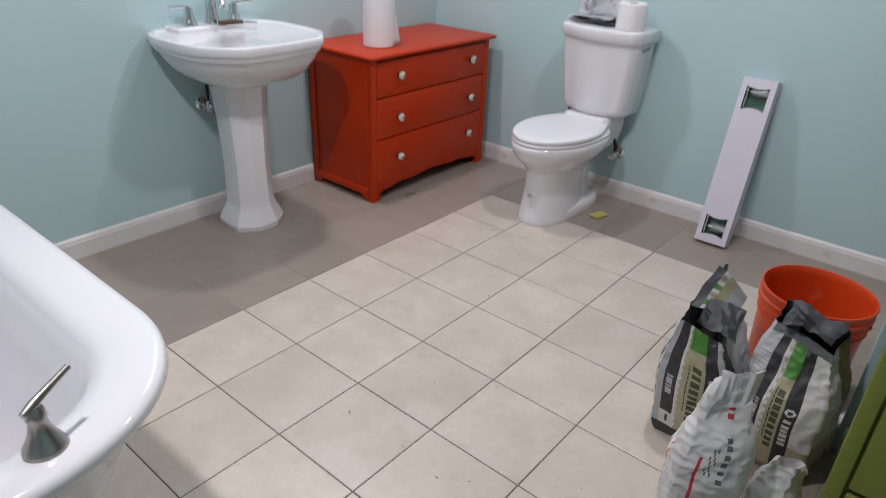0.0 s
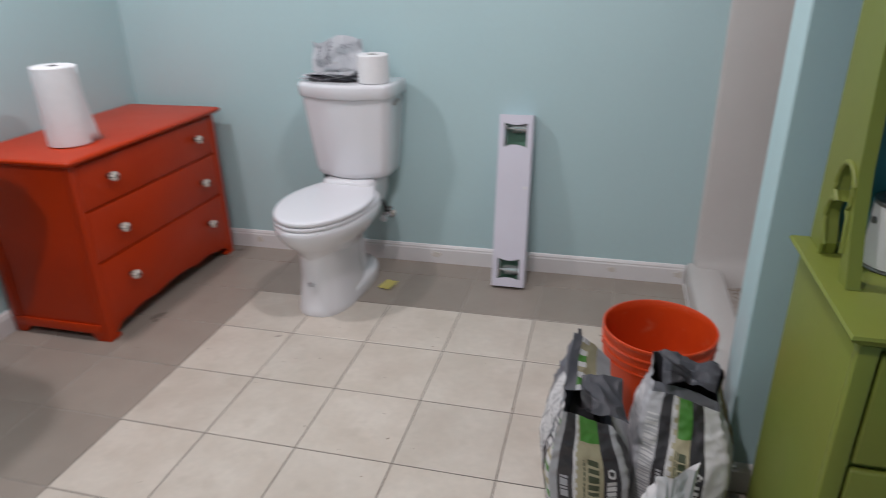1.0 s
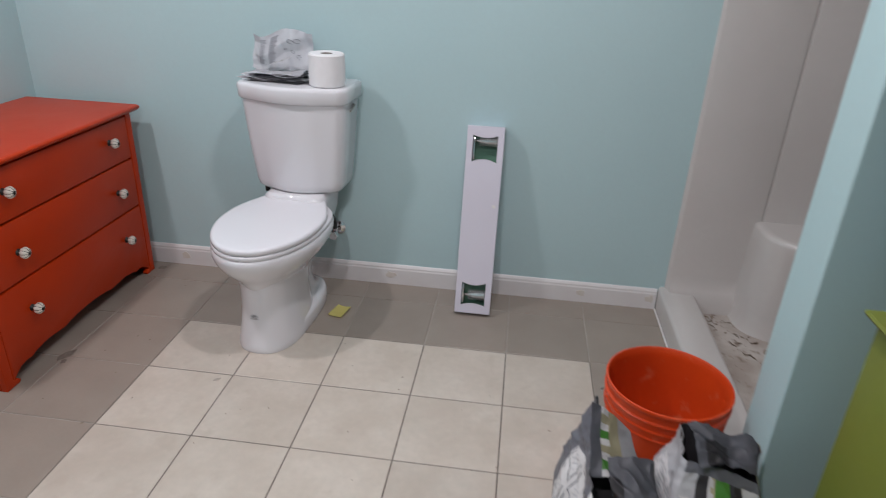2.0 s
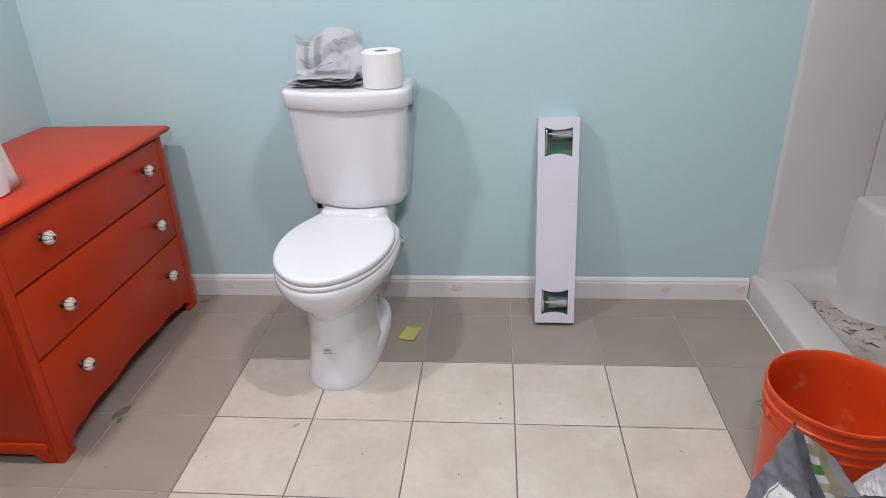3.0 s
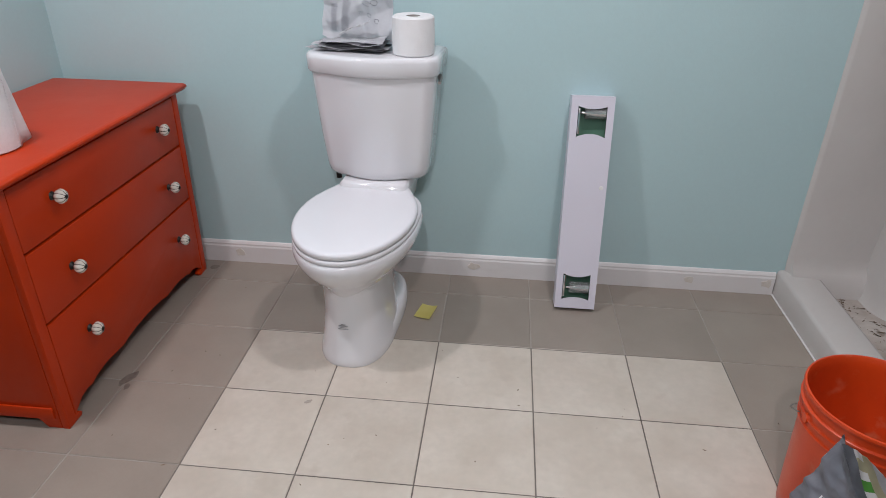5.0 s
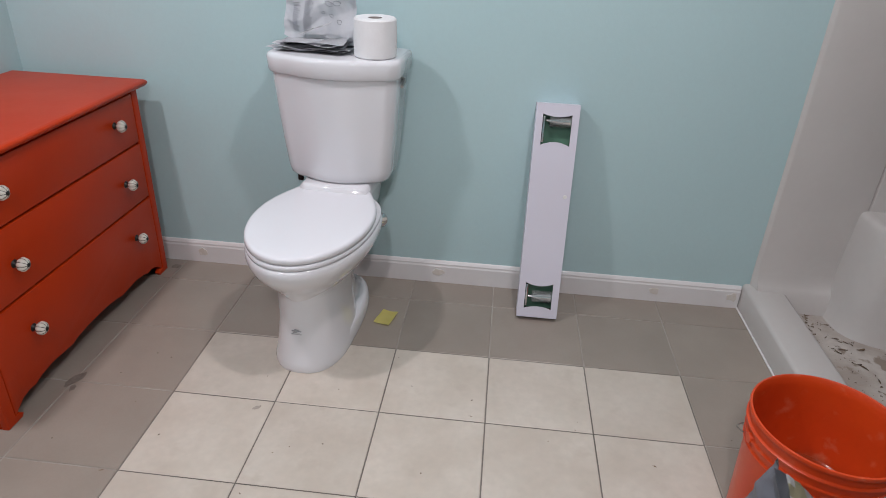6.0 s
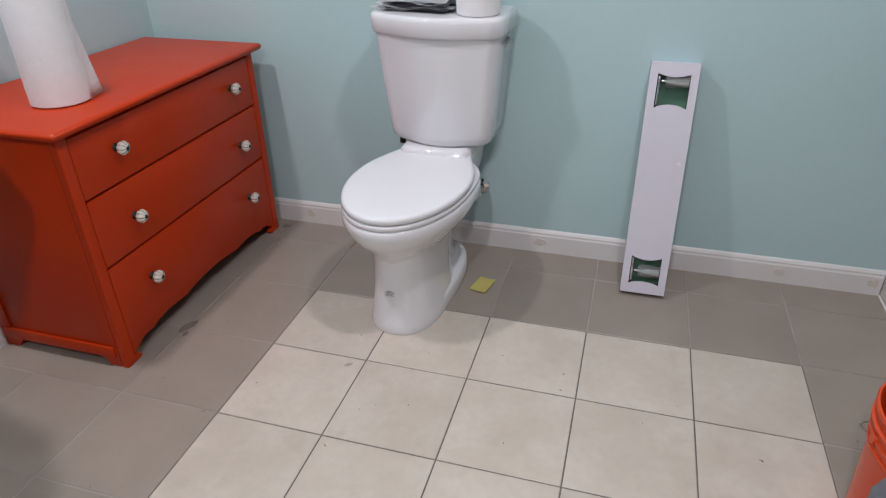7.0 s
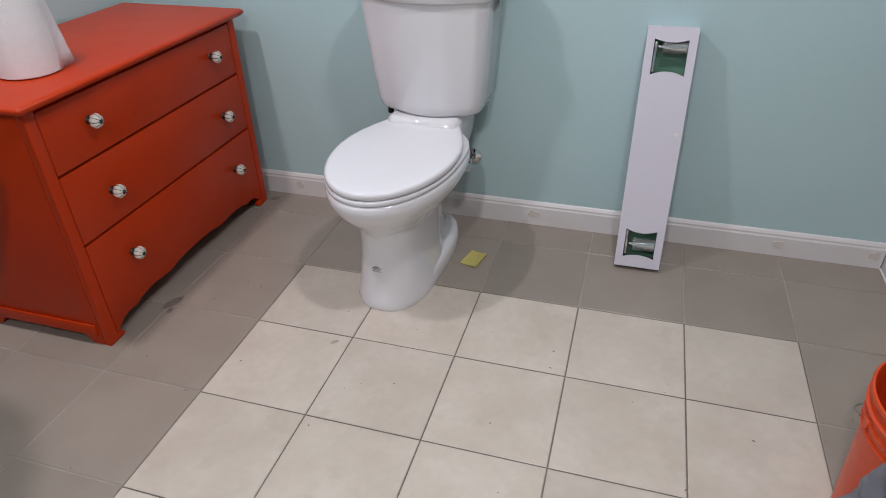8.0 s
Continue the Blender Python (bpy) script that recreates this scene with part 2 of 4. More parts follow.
# ---------------- structure ----------------
LEFT, BACK, RIGHT, FRONT, TOP = -0.81, 0.46, 2.72, -4.0, 2.44
T = 0.305


def structure(name, bm, mat, label, category, smooth=False):
    return tagged(part(name, bm, mat, None, "", smooth), label, category, kind="structure")


structure("wall_north", box(LEFT - 0.1, RIGHT + 0.1, BACK, BACK + 0.1, -0.05, TOP), WALL, "pale aqua painted plaster wall behind the toilet", "wall")
structure("wall_west", box(LEFT - 0.1, LEFT, FRONT, BACK, -0.05, TOP), WALL, "pale aqua painted wall behind sink and dresser", "wall")
structure("wall_east", box(RIGHT, RIGHT + 0.1, FRONT, BACK, -0.05, TOP), WALL, "pale aqua painted wall closing the room", "wall")
structure("wall_south", box(LEFT - 0.1, RIGHT + 0.1, FRONT - 0.1, FRONT, -0.05, TOP), WALL, "pale aqua painted wall closing the room", "wall")
structure("wall_stub", box(1.814, RIGHT, -0.80, -0.66, 0.0, TOP, 0.004), WALL, "pale aqua partition wall end beside the shower", "wall")
structure("ceiling", box(LEFT - 0.1, RIGHT + 0.1, FRONT - 0.1, BACK + 0.1, TOP, TOP + 0.08), CEIL, "plain white painted ceiling", "ceiling")


def skirting(name, x0, y0, x1, y1, inward):
    """A moulded skirting board along a wall, with a stepped top edge."""
    d = Vector((x1 - x0, y1 - y0, 0))
    out = Vector((*inward, 0))
    prof = ((0, 0), (0.013, 0), (0.013, 0.068), (0.0105, 0.074), (0.0105, 0.080), (0.006, 0.088), (0.003, 0.091), (0, 0.091))
    bm = bmesh.new()
    loft([[tuple(Vector((x0, y0, 0)) + d * s + out * (a + 0.0005) + Vector((0, 0, z))) for a, z in prof] for s in (0, 1)], True, True, bm)
    return structure(name, bm, TRIM, "white painted wooden skirting board with worn patches", "skirting board")


skirting("baseboard", LEFT + 0.014, BACK, 1.826, BACK, (0, -1))
skirting("baseboard", LEFT, FRONT, LEFT, BACK, (1, 0))
skirting("baseboard", 1.830, -0.80, RIGHT, -0.80, (0, -1))
skirting("baseboard", 1.814, -0.815, 1.814, -0.66, (-1, 0))


def filler_patches():
    rnd = random.Random(4)
    for x in (-0.235, 0.700, 1.515, 1.800):
        pts = []
        for k in range(12):
            a = 2 * math.pi * k / 12
            pts.append((x + math.cos(a) * 0.022 * rnd.uniform(0.6, 1.2), 0.045 + math.sin(a) * 0.017 * rnd.uniform(0.6, 1.2)))
        structure("filler_patch", slab(pts, BACK - 0.0152, BACK - 0.0132, "y"), PATCH, "tan bare filler patch on the skirting board", "patch")


filler_patches()

# shower alcove
PX0, PX1, PY0, PY1 = 1.83, RIGHT, -0.66, BACK


def shower():
    t = thing("shower_stall", "white acrylic shower stall with a dirty pan", "shower")
    # threshold: outer face, rounded top, inner face down to the pan
    prof = ((1.83, 0.0), (1.83, 0.088), (1.834, 0.097), (1.842, 0.102), (1.955, 0.100), (1.966, 0.096), (1.972, 0.086), (1.978, 0.03), (1.978, 0.0))
    bm = bmesh.new()
    loft([[(x, y, z) for x, z in prof] for y in (PY0 + 0.001, PY1 - 0.001)], True, True, bm)
    part("threshold", bm, FIBREGLASS, t, "glossy white raised shower threshold")
    part("pan", box(1.978, PX1 - 0.002, PY0 + 0.002, PY1 - 0.002, 0.0, 0.035), PANDIRT, t, "dusty white shower floor with scattered dirt", False)
    # back panel: flange at the room side, then the sheet with a vertical joint and a rounded foot
    bm = bmesh.new()
    xs = (1.852, 1.860, 1.868, 2.155, 2.160, 2.1645, 2.169, 2.174, 2.70, 2.7185)
    ds = (0.001, 0.010, 0.014, 0.014, 0.013, 0.006, 0.013, 0.014, 0.014, 0.014)
    rows = []
    for z, extra in ((0.034, 0.06), (0.05, 0.055), (0.102, 0.035), (0.115, 0.024), (0.135, 0.010), (0.17, 0.002), (0.25, 0.0), (2.05, 0.0)):
        rows.append([(x, PY1 - d - (extra if i > 1 else extra * 0.15), z) for i, (x, d) in enumerate(zip(xs, ds))])
    loft(rows, False, False, bm, closed=False)
    part("back_panel", bm, FIBREGLASS, t, "off-white acrylic surround panel with a vertical joint")
    part("side_panel", box(RIGHT - 0.016, RIGHT - 0.002, PY0 + 0.002, PY1 - 0.015, 0.03, 2.05, 0.003), FIBREGLASS, t)
    part("end_panel", box(1.86, RIGHT - 0.018, PY0 + 0.002, PY0 + 0.014, 0.03, 2.05, 0.003), FIBREGLASS, t)
    # moulded corner seat
    bm = bmesh.new()
    rings = []
    for z, k in ((0.034, 1.04), (0.06, 1.015), (0.12, 1.0), (0.36, 0.982), (0.41, 0.978), (0.422, 0.970), (0.428, 0.955), (0.43, 0.92)):
        ring = [(PX1 - 0.01, PY1 - 0.012, z)]
        for a in np.linspace(0, 90, 15):
            c, s = math.cos(radians(a)), math.sin(radians(a))
            ring.append((PX1 - 0.01 - 0.585 * k * abs(c) ** 0.45, PY1 - 0.012 - 0.26 * k * abs(s) ** 0.45, z))
        rings.append(ring)
    loft(rings, True, True, bm)
    part("corner_seat", bm, FIBREGLASS, t, "moulded white acrylic corner seat", angle=60)
    part("caulk_bead", box(1.8235, 1.8295, PY0, PY1 - 0.014, 0.0, 0.006, 0.002), CAULK, t, "thin white caulk bead", False)
    return t


shower()


def debris():
    """Dry leaf bits in loose heaps along the threshold, with finer crumbs between."""
    rnd = random.Random(11)
    bm = bmesh.new()
    heaps = ((2.035, 0.35, 0.022), (2.07, 0.26, 0.035), (2.09, 0.19, 0.03), (2.24, 0.20, 0.02), (2.12, 0.03, 0.03), (2.14, -0.09, 0.04))
    for k in range(150):
        if k < 72:
            cx, cy, w = heaps[k % len(heaps)]
            x, y = rnd.gauss(cx, w), rnd.gauss(cy, w * 1.3)
            length = 0.002 + 0.015 * rnd.random() ** 3
        else:
            x, y = 1.985 + abs(rnd.gauss(0, 0.10)), rnd.uniform(-0.5, 0.37)
            length = 0.001 + 0.004 * rnd.random() ** 2
        x, y = max(1.99, x), min(0.385, max(-0.6, y))
        a, w, bend = rnd.uniform(0, 6.3), length * rnd.uniform(0.10, 0.30) + 0.0004, rnd.uniform(-0.9, 0.9)
        z, lift = 0.0352, rnd.uniform(0.0005, 0.003)
        upper, lower = [], []
        for s, q in ((-1, 0.3), (-0.3, 1.0), (0.4, 0.8), (1, 0.1)):
            b = a + bend * s * 0.5
            dx, dy = math.cos(b), math.sin(b)
            for side, row in ((1, upper), (-1, lower)):
                row.append(bm.verts.new((x + dx * length * s - dy * w * q * side, y + dy * length * s + dx * w * q * side, z + lift * (1 + 0.8 * s * side))))
        for i in range(3):
            bm.faces.new((upper[i], upper[i + 1], lower[i + 1], lower[i]))
    bmesh.ops.solidify(bm, geom=bm.faces[:], thickness=0.0006)
    tagged(part("debris", bm, DEBRIS, None, "", False), "dark dry leaf bits and mortar crumbs on the shower floor", "debris", kind="stuff")


debris()

# ---------------- toilet ----------------


def d_ring(hw, v0, v1, z, bow=0.03, r=0.05, n=10):
    """Plan of a tank: straight back at y=-v0, bowed front at y=-v1, rounded front corners."""
    pts = [(-hw + 0.01, -v0, z), (hw - 0.01, -v0, z), (hw, -v0 - 0.01, z)]
    y1 = -v1 + bow
    for a in np.linspace(0, 80, n):
        pts.append((hw - r + r * math.cos(radians(a)), y1 + r - r * math.sin(radians(a)), z))
    w = hw - r
    for s in np.linspace(0.85, -0.85, 2 * n):
        pts.append((w * s, y1 - bow * (1 - s * s), z))
    for a in np.linspace(80, 0, n):
        pts.append((-hw + r - r * math.cos(radians(a)), y1 + r - r * math.sin(radians(a)), z))
    pts.append((-hw, -v0 - 0.01, z))
    return pts


def egg(hw, v0, v1, z, back=0.62, n=48, flat=2.9):
    """Plan of a bowl or lid: squared towards the wall, oval at the front."""
    mid = -(v0 + (v1 - v0) * 0.42)
    pts = []
    for i in range(n):
        a = 2 * math.pi * i / n
        c, s = math.cos(a), math.sin(a)
        if s >= 0:
            p, d = flat, mid * -1 - v0
        else:
            p, d = 2.05, v1 + mid
        pts.append((hw * math.copysign(abs(c) ** (2 / p), c), mid + d * math.copysign(abs(s) ** (2 / p), s), z))
    return pts


def toilet():
    t = thing("toilet", "white two-piece porcelain toilet with closed lid", "toilet", (0.373, BACK, 0), -3.6)
    bm = loft([superring(0, -0.425, hw, dv, z, 44, 2.5, fv) for z, hw, dv, fv in (
        (0.0, 0.115, 0.20, 0.205), (0.012, 0.118, 0.20, 0.208), (0.03, 0.115, 0.19, 0.203), (0.09, 0.105, 0.17, 0.192), (0.16, 0.099, 0.16, 0.184),
        (0.22, 0.100, 0.17, 0.183), (0.26, 0.104, 0.18, 0.186), (0.285, 0.110, 0.19, 0.192))], True, False)
    part("pedestal", bm, PORCELAIN, t, angle=60)
    bm = loft([egg(hw, v0, v1, z, flat=2.6) for z, hw, v0, v1 in (
        (0.238, 0.100, 0.235, 0.606), (0.252, 0.106, 0.23, 0.614), (0.268, 0.115, 0.225, 0.626), (0.286, 0.129, 0.215, 0.643), (0.304, 0.146, 0.20, 0.663), (0.322, 0.161, 0.19, 0.682), (0.342, 0.175, 0.18, 0.699), (0.362, 0.185, 0.17, 0.711),
        (0.380, 0.190, 0.165, 0.717), (0.396, 0.190, 0.16, 0.717), (0.404, 0.185, 0.16, 0.711))], True, True)
    part("bowl", bm, PORCELAIN, t, angle=60)
    # low base plate behind the column, with the narrower trapway rising from it
    bm = loft([superring(0, -0.345, hw, dv, z, 44, 2.6) for z, hw, dv in (
        (0.0, 0.117, 0.250), (0.010, 0.120, 0.253), (0.040, 0.119, 0.252), (0.056, 0.114, 0.246), (0.066, 0.104, 0.234), (0.072, 0.092, 0.215), (0.092, 0.082, 0.175), (0.14, 0.076, 0.16), (0.24, 0.078, 0.16), (0.33, 0.085, 0.16))], True, True)
    part("trapway_foot", bm, PORCELAIN, t, angle=60)
    bm = loft([[(x, y, z) for x, y in ((-hw, -0.045), (hw, -0.045), (hw, -v), (hw - 0.02, -v - 0.012), (-hw + 0.02, -v - 0.012), (-hw, -v))] for z, hw, v in (
        (0.30, 0.09, 0.26), (0.37, 0.11, 0.25), (0.42, 0.116, 0.24), (0.455, 0.112, 0.235), (0.463, 0.105, 0.225))], True, True)
    part("tank_shelf", bm, PORCELAIN, t, angle=50)
    bm = loft([d_ring(hw, 0.025, v, z, 0.032, 0.05) for z, hw, v in (
        (0.462, 0.146, 0.205), (0.466, 0.159, 0.217), (0.478, 0.170, 0.225), (0.50, 0.175, 0.229), (0.60, 0.185, 0.238), (0.72, 0.195, 0.247), (0.816, 0.202, 0.252))], True, True)
    part("tank", bm, PORCELAIN, t, angle=50)
    bm = loft([d_ring(hw, 0.012, v, z, 0.036, 0.055) for z, hw, v in (
        (0.812, 0.203, 0.254), (0.815, 0.208, 0.262), (0.822, 0.2115, 0.2665), (0.860, 0.2135, 0.2695), (0.869, 0.2115, 0.267), (0.8735, 0.206, 0.261), (0.875, 0.198, 0.253))], True, True)
    part("tank_lid", bm, PORCELAIN, t, angle=60)
    bm = loft([egg(hw, 0.18, v1, z) for z, hw, v1 in ((0.404, 0.181, 0.708), (0.407, 0.186, 0.713), (0.417, 0.187, 0.714), (0.421, 0.183, 0.710))], True, True)
    part("seat_ring", bm, SEATPLASTIC, t, "white plastic seat ring", angle=60)

    def lid_ring(inset, z):
        # straight hinge edge, angled shoulders, oval front
        half = [(0.0, 0.712)]
        for a in np.linspace(8, 90, 16):
            half.append((0.1845 * math.sin(radians(a)), 0.425 + 0.287 * math.cos(radians(a))))
        half += [(0.1815, 0.375), (0.170, 0.322), (0.150, 0.268), (0.128, 0.218), (0.118, 0.197), (0.108, 0.190), (0.05, 0.189)]
        pts = half + [(-x, v) for x, v in half[::-1][:-1]]
        return [(x * (1 - inset / 0.185), -(0.43 + (v - 0.43) * (1 - inset / 0.27)), z) for x, v in pts]
    bm = loft([lid_ring(d, z) for z, d in ((0.423, 0.004), (0.4255, 0.0), (0.436, 0.0), (0.4405, 0.002), (0.4432, 0.007), (0.4445, 0.016), (0.4452, 0.06), (0.4455, 0.13))], True, True)
    part("seat_lid", bm, SEATPLASTIC, t, "closed white plastic seat lid", angle=60)
    for x in (-0.07, 0.07):
        part("hinge_cap", box(x - 0.024, x + 0.024, -0.215, -0.185, 0.44, 0.462, 0.007, 3), SEATPLASTIC, t)
    part("flush_lever", tube([(0.192, -0.09, 0.792), (0.202, -0.09, 0.792), (0.206, -0.10, 0.790), (0.207, -0.145, 0.784)], [0.010, 0.008, 0.006, 0.005]), NICKEL, t, "chrome side flush lever")
    for x in (-0.145,):
        part("tank_bolt", lathe(((0.0, 0), (0.010, 0), (0.010, 0.03), (0.0, 0.03)), 10, (x, -0.14, 0.435)), BLACKMETAL, t)
    # maker's mark: small plain bars on the pedestal
    mark = bmesh.new()
    for z, w in ((0.146, 0.007), (0.1415, 0.015), (0.136, 0.010), (0.131, 0.016)):
        box(-0.005 - w, -0.005 + w, -0.6125, -0.605, z - 0.0010, z + 0.0010, bm=mark)
    part("maker_mark", mark, MARK, t, "small grey printed mark", False)


toilet()


def water_valve(name, place, turn, label):
    t = thing(name, label, "valve", place, turn)
    part("escutcheon", lathe(((0.0, 0), (0.030, 0), (0.029, 0.003), (0.018, 0.008), (0.010, 0.009)), 24), CHROME, t).matrix_basis = pose(0, 0.0, 0, 90, 0, 0)
    part("stub_pipe", tube([(0, 0, 0), (0, -0.055, 0)], 0.008), CHROME, t)
    part("valve_body", lathe(((0.0, -0.018), (0.012, -0.018), (0.013, -0.006), (0.011, 0.006), (0.009, 0.024), (0.0, 0.024)), 16, (0, -0.06, 0)), CHROME, t)
    bm = bmesh.new()
    ring = []
    for r, z in ((0.0, 0.010), (0.016, 0.010), (0.019, 0.006), (0.019, -0.006), (0.016, -0.010), (0.0, -0.010)):
        ring.append([(r * (1 + 0.12 * math.cos(6 * a)) * math.cos(a), -0.088 - z, r * (1 + 0.12 * math.cos(6 * a)) * math.sin(a)) for a in np.linspace(0, 2 * math.pi, 25)[:-1]])
    loft(ring, False, False, bm)
    part("oval_handle", bm, CHROME, t)
    return t


v = water_valve("water_valve", (0.470, BACK - 0.001, 0.243), 0, "chrome water shut-off valve on the wall with hose")
part("supply_hose", tube([(0, -0.06, 0.02), (0.001, -0.062, 0.04), (-0.002, -0.07, 0.065), (-0.010, -0.085, 0.095), (-0.018, -0.10, 0.135), (-0.024, -0.11, 0.18), (-0.026, -0.11, 0.225)], 0.0095), BLACKPIPE, v, "black flexible supply hose")

# ---------------- dresser ----------------
DX0, DX1, DY0, DY1 = -0.80, -0.353, -0.522, 0.376


def knob_part(parent):
    base = part("knob", lathe(((0.0, -0.007), (0.011, -0.007), (0.012, -0.003), (0.007, 0.003), (0.006, 0.012), (0.0, 0.012)), 16), BLACKMETAL, parent, "white melon-shaped ceramic knob with dark base")
    bm = bmesh.new()
    rings = []
    for k in range(1, 10):
        th = math.pi * k / 10
        rings.append([(0.0198 * math.sin(th) * (1 - 0.13 * abs(math.cos(4 * a)) ** 6) * math.cos(a), 0.0198 * math.sin(th) * (1 - 0.13 * abs(math.cos(4 * a)) ** 6) * math.sin(a), 0.0215 - 0.0155 * math.cos(th))
                      for a in np.linspace(0, 2 * math.pi, 49)[:-1]])
    loft(rings, True, True, bm)
    part("ceramic_ball", bm, CERAMIC, base)
    stripes = bmesh.new()
    for k in range(8):
        a = math.pi / 4 * k
        tube([(0.0175 * math.sin(th) * math.cos(a), 0.0175 * math.sin(th) * math.sin(a), 0.0215 - 0.0158 * math.cos(th)) for th in np.linspace(0.35, 2.8, 8)], 0.0008, 5, stripes)
    part("dark_grooves", stripes, BLACKMETAL, base)
    part("screw_cap", lathe(((0.0, 0.003), (0.004, 0.002), (0.006, 0.0), (0.006, -0.002)), 12, (0, 0, 0.0370)), BLACKMETAL, base)
    return base


def apron(y):
    """Height of the scalloped lower edge at a distance from the middle."""
    s = abs(y) / 0.4145
    steps = ((0.0, 0.074), (0.12, 0.073), (0.26, 0.068), (0.34, 0.060), (0.40, 0.062), (0.56, 0.066), (0.70, 0.060), (0.76, 0.050), (0.82, 0.053), (0.90, 0.047), (0.955, 0.030), (1.01, 0.012))
    for (a, za), (b, zb) in zip(steps, steps[1:]):
        if s <= b:
            u = (s - a) / (b - a)
            u = u * u * (3 - 2 * u)
            return za + (zb - za) * u
    return 0.012


def dresser():
    t = thing("dresser", "orange-red painted wooden dresser with three drawers", "dresser")
    cy = (DY0 + DY1) / 2
    hw = (DY1 - DY0) / 2
    # top board with a rounded, stepped nose
    rings = []
    for z, o in ((0.700, 0.006), (0.704, 0.016), (0.708, 0.024), (0.716, 0.030), (0.722, 0.029), (0.726, 0.024), (0.7275, 0.016)):
        rings.append([(DX0, DY0 - o, z), (DX1 + o + 0.004 - 0.008, DY0 - o, z), (DX1 + o + 0.004, DY0 - o + 0.008, z), (DX1 + o + 0.004, DY1 + o - 0.008, z), (DX1 + o + 0.004 - 0.008, DY1 + o, z), (DX0, DY1 + o, z)])
    part("top_board", loft(rings), ORANGE, t, angle=50)
    for y0, y1 in ((DY0, DY0 + 0.02), (DY1 - 0.02, DY1)):
        outline = [(DX0, 0.0), (DX0 + 0.05, 0.0), (DX0 + 0.075, 0.032), (DX1 - 0.085, 0.032), (DX1 - 0.06, 0.0), (DX1 - 0.0205, 0.0), (DX1 - 0.0205, 0.70), (DX0, 0.70)]
        part("side_panel", slab(outline, y0, y1, "y", 0.002), ORANGE, t, angle=30)
        s = -1 if y0 == DY0 else 1
        e = y0 if s < 0 else y1
        part("side_rail", box(DX0 + 0.01, DX1 - 0.03, min(e, e + s * 0.006), max(e, e + s * 0.006), 0.034, 0.072, 0.002), ORANGE, t)
        part("side_rail", box(DX0 + 0.01, DX0 + 0.05, min(e, e + s * 0.006), max(e, e + s * 0.006), 0.074, 0.698, 0.002), ORANGE, t)
    for s in (-1, 1):
        # stile that runs down into a bracket foot
        e = cy + s * hw
        i = cy + s * (hw - 0.034)
        f = cy + s * (hw - 0.062)
        outline = [(e, 0.0), (f + s * 0.006, 0.0), (f, 0.010), (f + s * 0.012, 0.020), (i + s * 0.001, 0.0215), (i, 0.70), (e, 0.70)]
        part("stile", slab(outline, DX1 - 0.02, DX1 + 0.002, "x", 0.003), ORANGE, t, angle=30)
    dw = hw - 0.0355
    part("carcass", box(DX0 + 0.002, DX1 - 0.022, DY0 + 0.022, DY1 - 0.022, 0.062, 0.698), ORANGE, t, "orange painted dresser carcass", False)
    rails = (0.690, 0.5165, 0.3135)
    for k, ztop in enumerate(rails):
        zbot = rails[k + 1] + 0.0065 if k < 2 else None
        if zbot:
            bm = box(DX1 - 0.018, DX1 + 0.001, cy - dw, cy + dw, zbot, ztop, 0.004, 2)
        else:
            ys = np.linspace(-dw, dw, 60)
            outline = [(cy + y, apron(y)) for y in ys] + [(cy + dw, ztop), (cy - dw, ztop)]
            bm = slab(outline, DX1 - 0.018, DX1 + 0.001, "x", 0.003)
        d = part("drawer_front", bm, ORANGE, t, angle=35)
        for y in (-0.341, 0.214):
            kb = knob_part(d)
            kb.matrix_basis = pose(DX1 + 0.004, y, (0.617, 0.413, 0.211)[k], 0, 90, 0)
    return t


dresser()


def towel_roll():
    t = thing("paper_towel_roll", "white paper towel roll standing on the dresser", "paper towel", (-0.500, -0.325, 0.728))
    rings = []
    prof = ((0.020, 0.0), (0.068, 0.0), (0.0745, 0.004), (0.075, 0.05), (0.0742, 0.14), (0.075, 0.23), (0.074, 0.280), (0.069, 0.285), (0.020, 0.2845))
    for r, z in prof:
        rings.append([(r * (1 + 0.006 * math.sin(3 * a + z * 20)) * math.cos(a), r * (1 + 0.006 * math.sin(2 * a + z * 31)) * math.sin(a), z) for a in np.linspace(0, 2 * math.pi, 49)[:-1]])
    part("paper_body", loft(rings, False, False), TOWEL, t)
    part("core", lathe(((0.0185, 0.002), (0.0200, 0.002), (0.0200, 0.277), (0.0185, 0.277), (0.0185, 0.002)), 24), CARDBOARD, t, "brown cardboard core")
    # loose last sheet standing off the roll
    bm = bmesh.new()
    rows = []
    for z in np.linspace(0.001, 0.283, 9):
        row = []
        for s in np.linspace(0, 1, 21):
            a = radians(20 + 45 * s)
            r = 0.0757 + 0.095 * max(0.0, s - 0.5) ** 1.4 * max(0.0, 1.0 - 1.25 * z / 0.29)
            row.append((r * math.cos(a), r * math.sin(a), z))
        rows.append(row)
    loft(rows, False, False, bm, closed=False)
    sheet = part("loose_sheet", bm, TOWEL, t)
    mod = sheet.modifiers.new("thickness", "SOLIDIFY")
    mod.thickness = 0.0008
    return t


towel_roll()


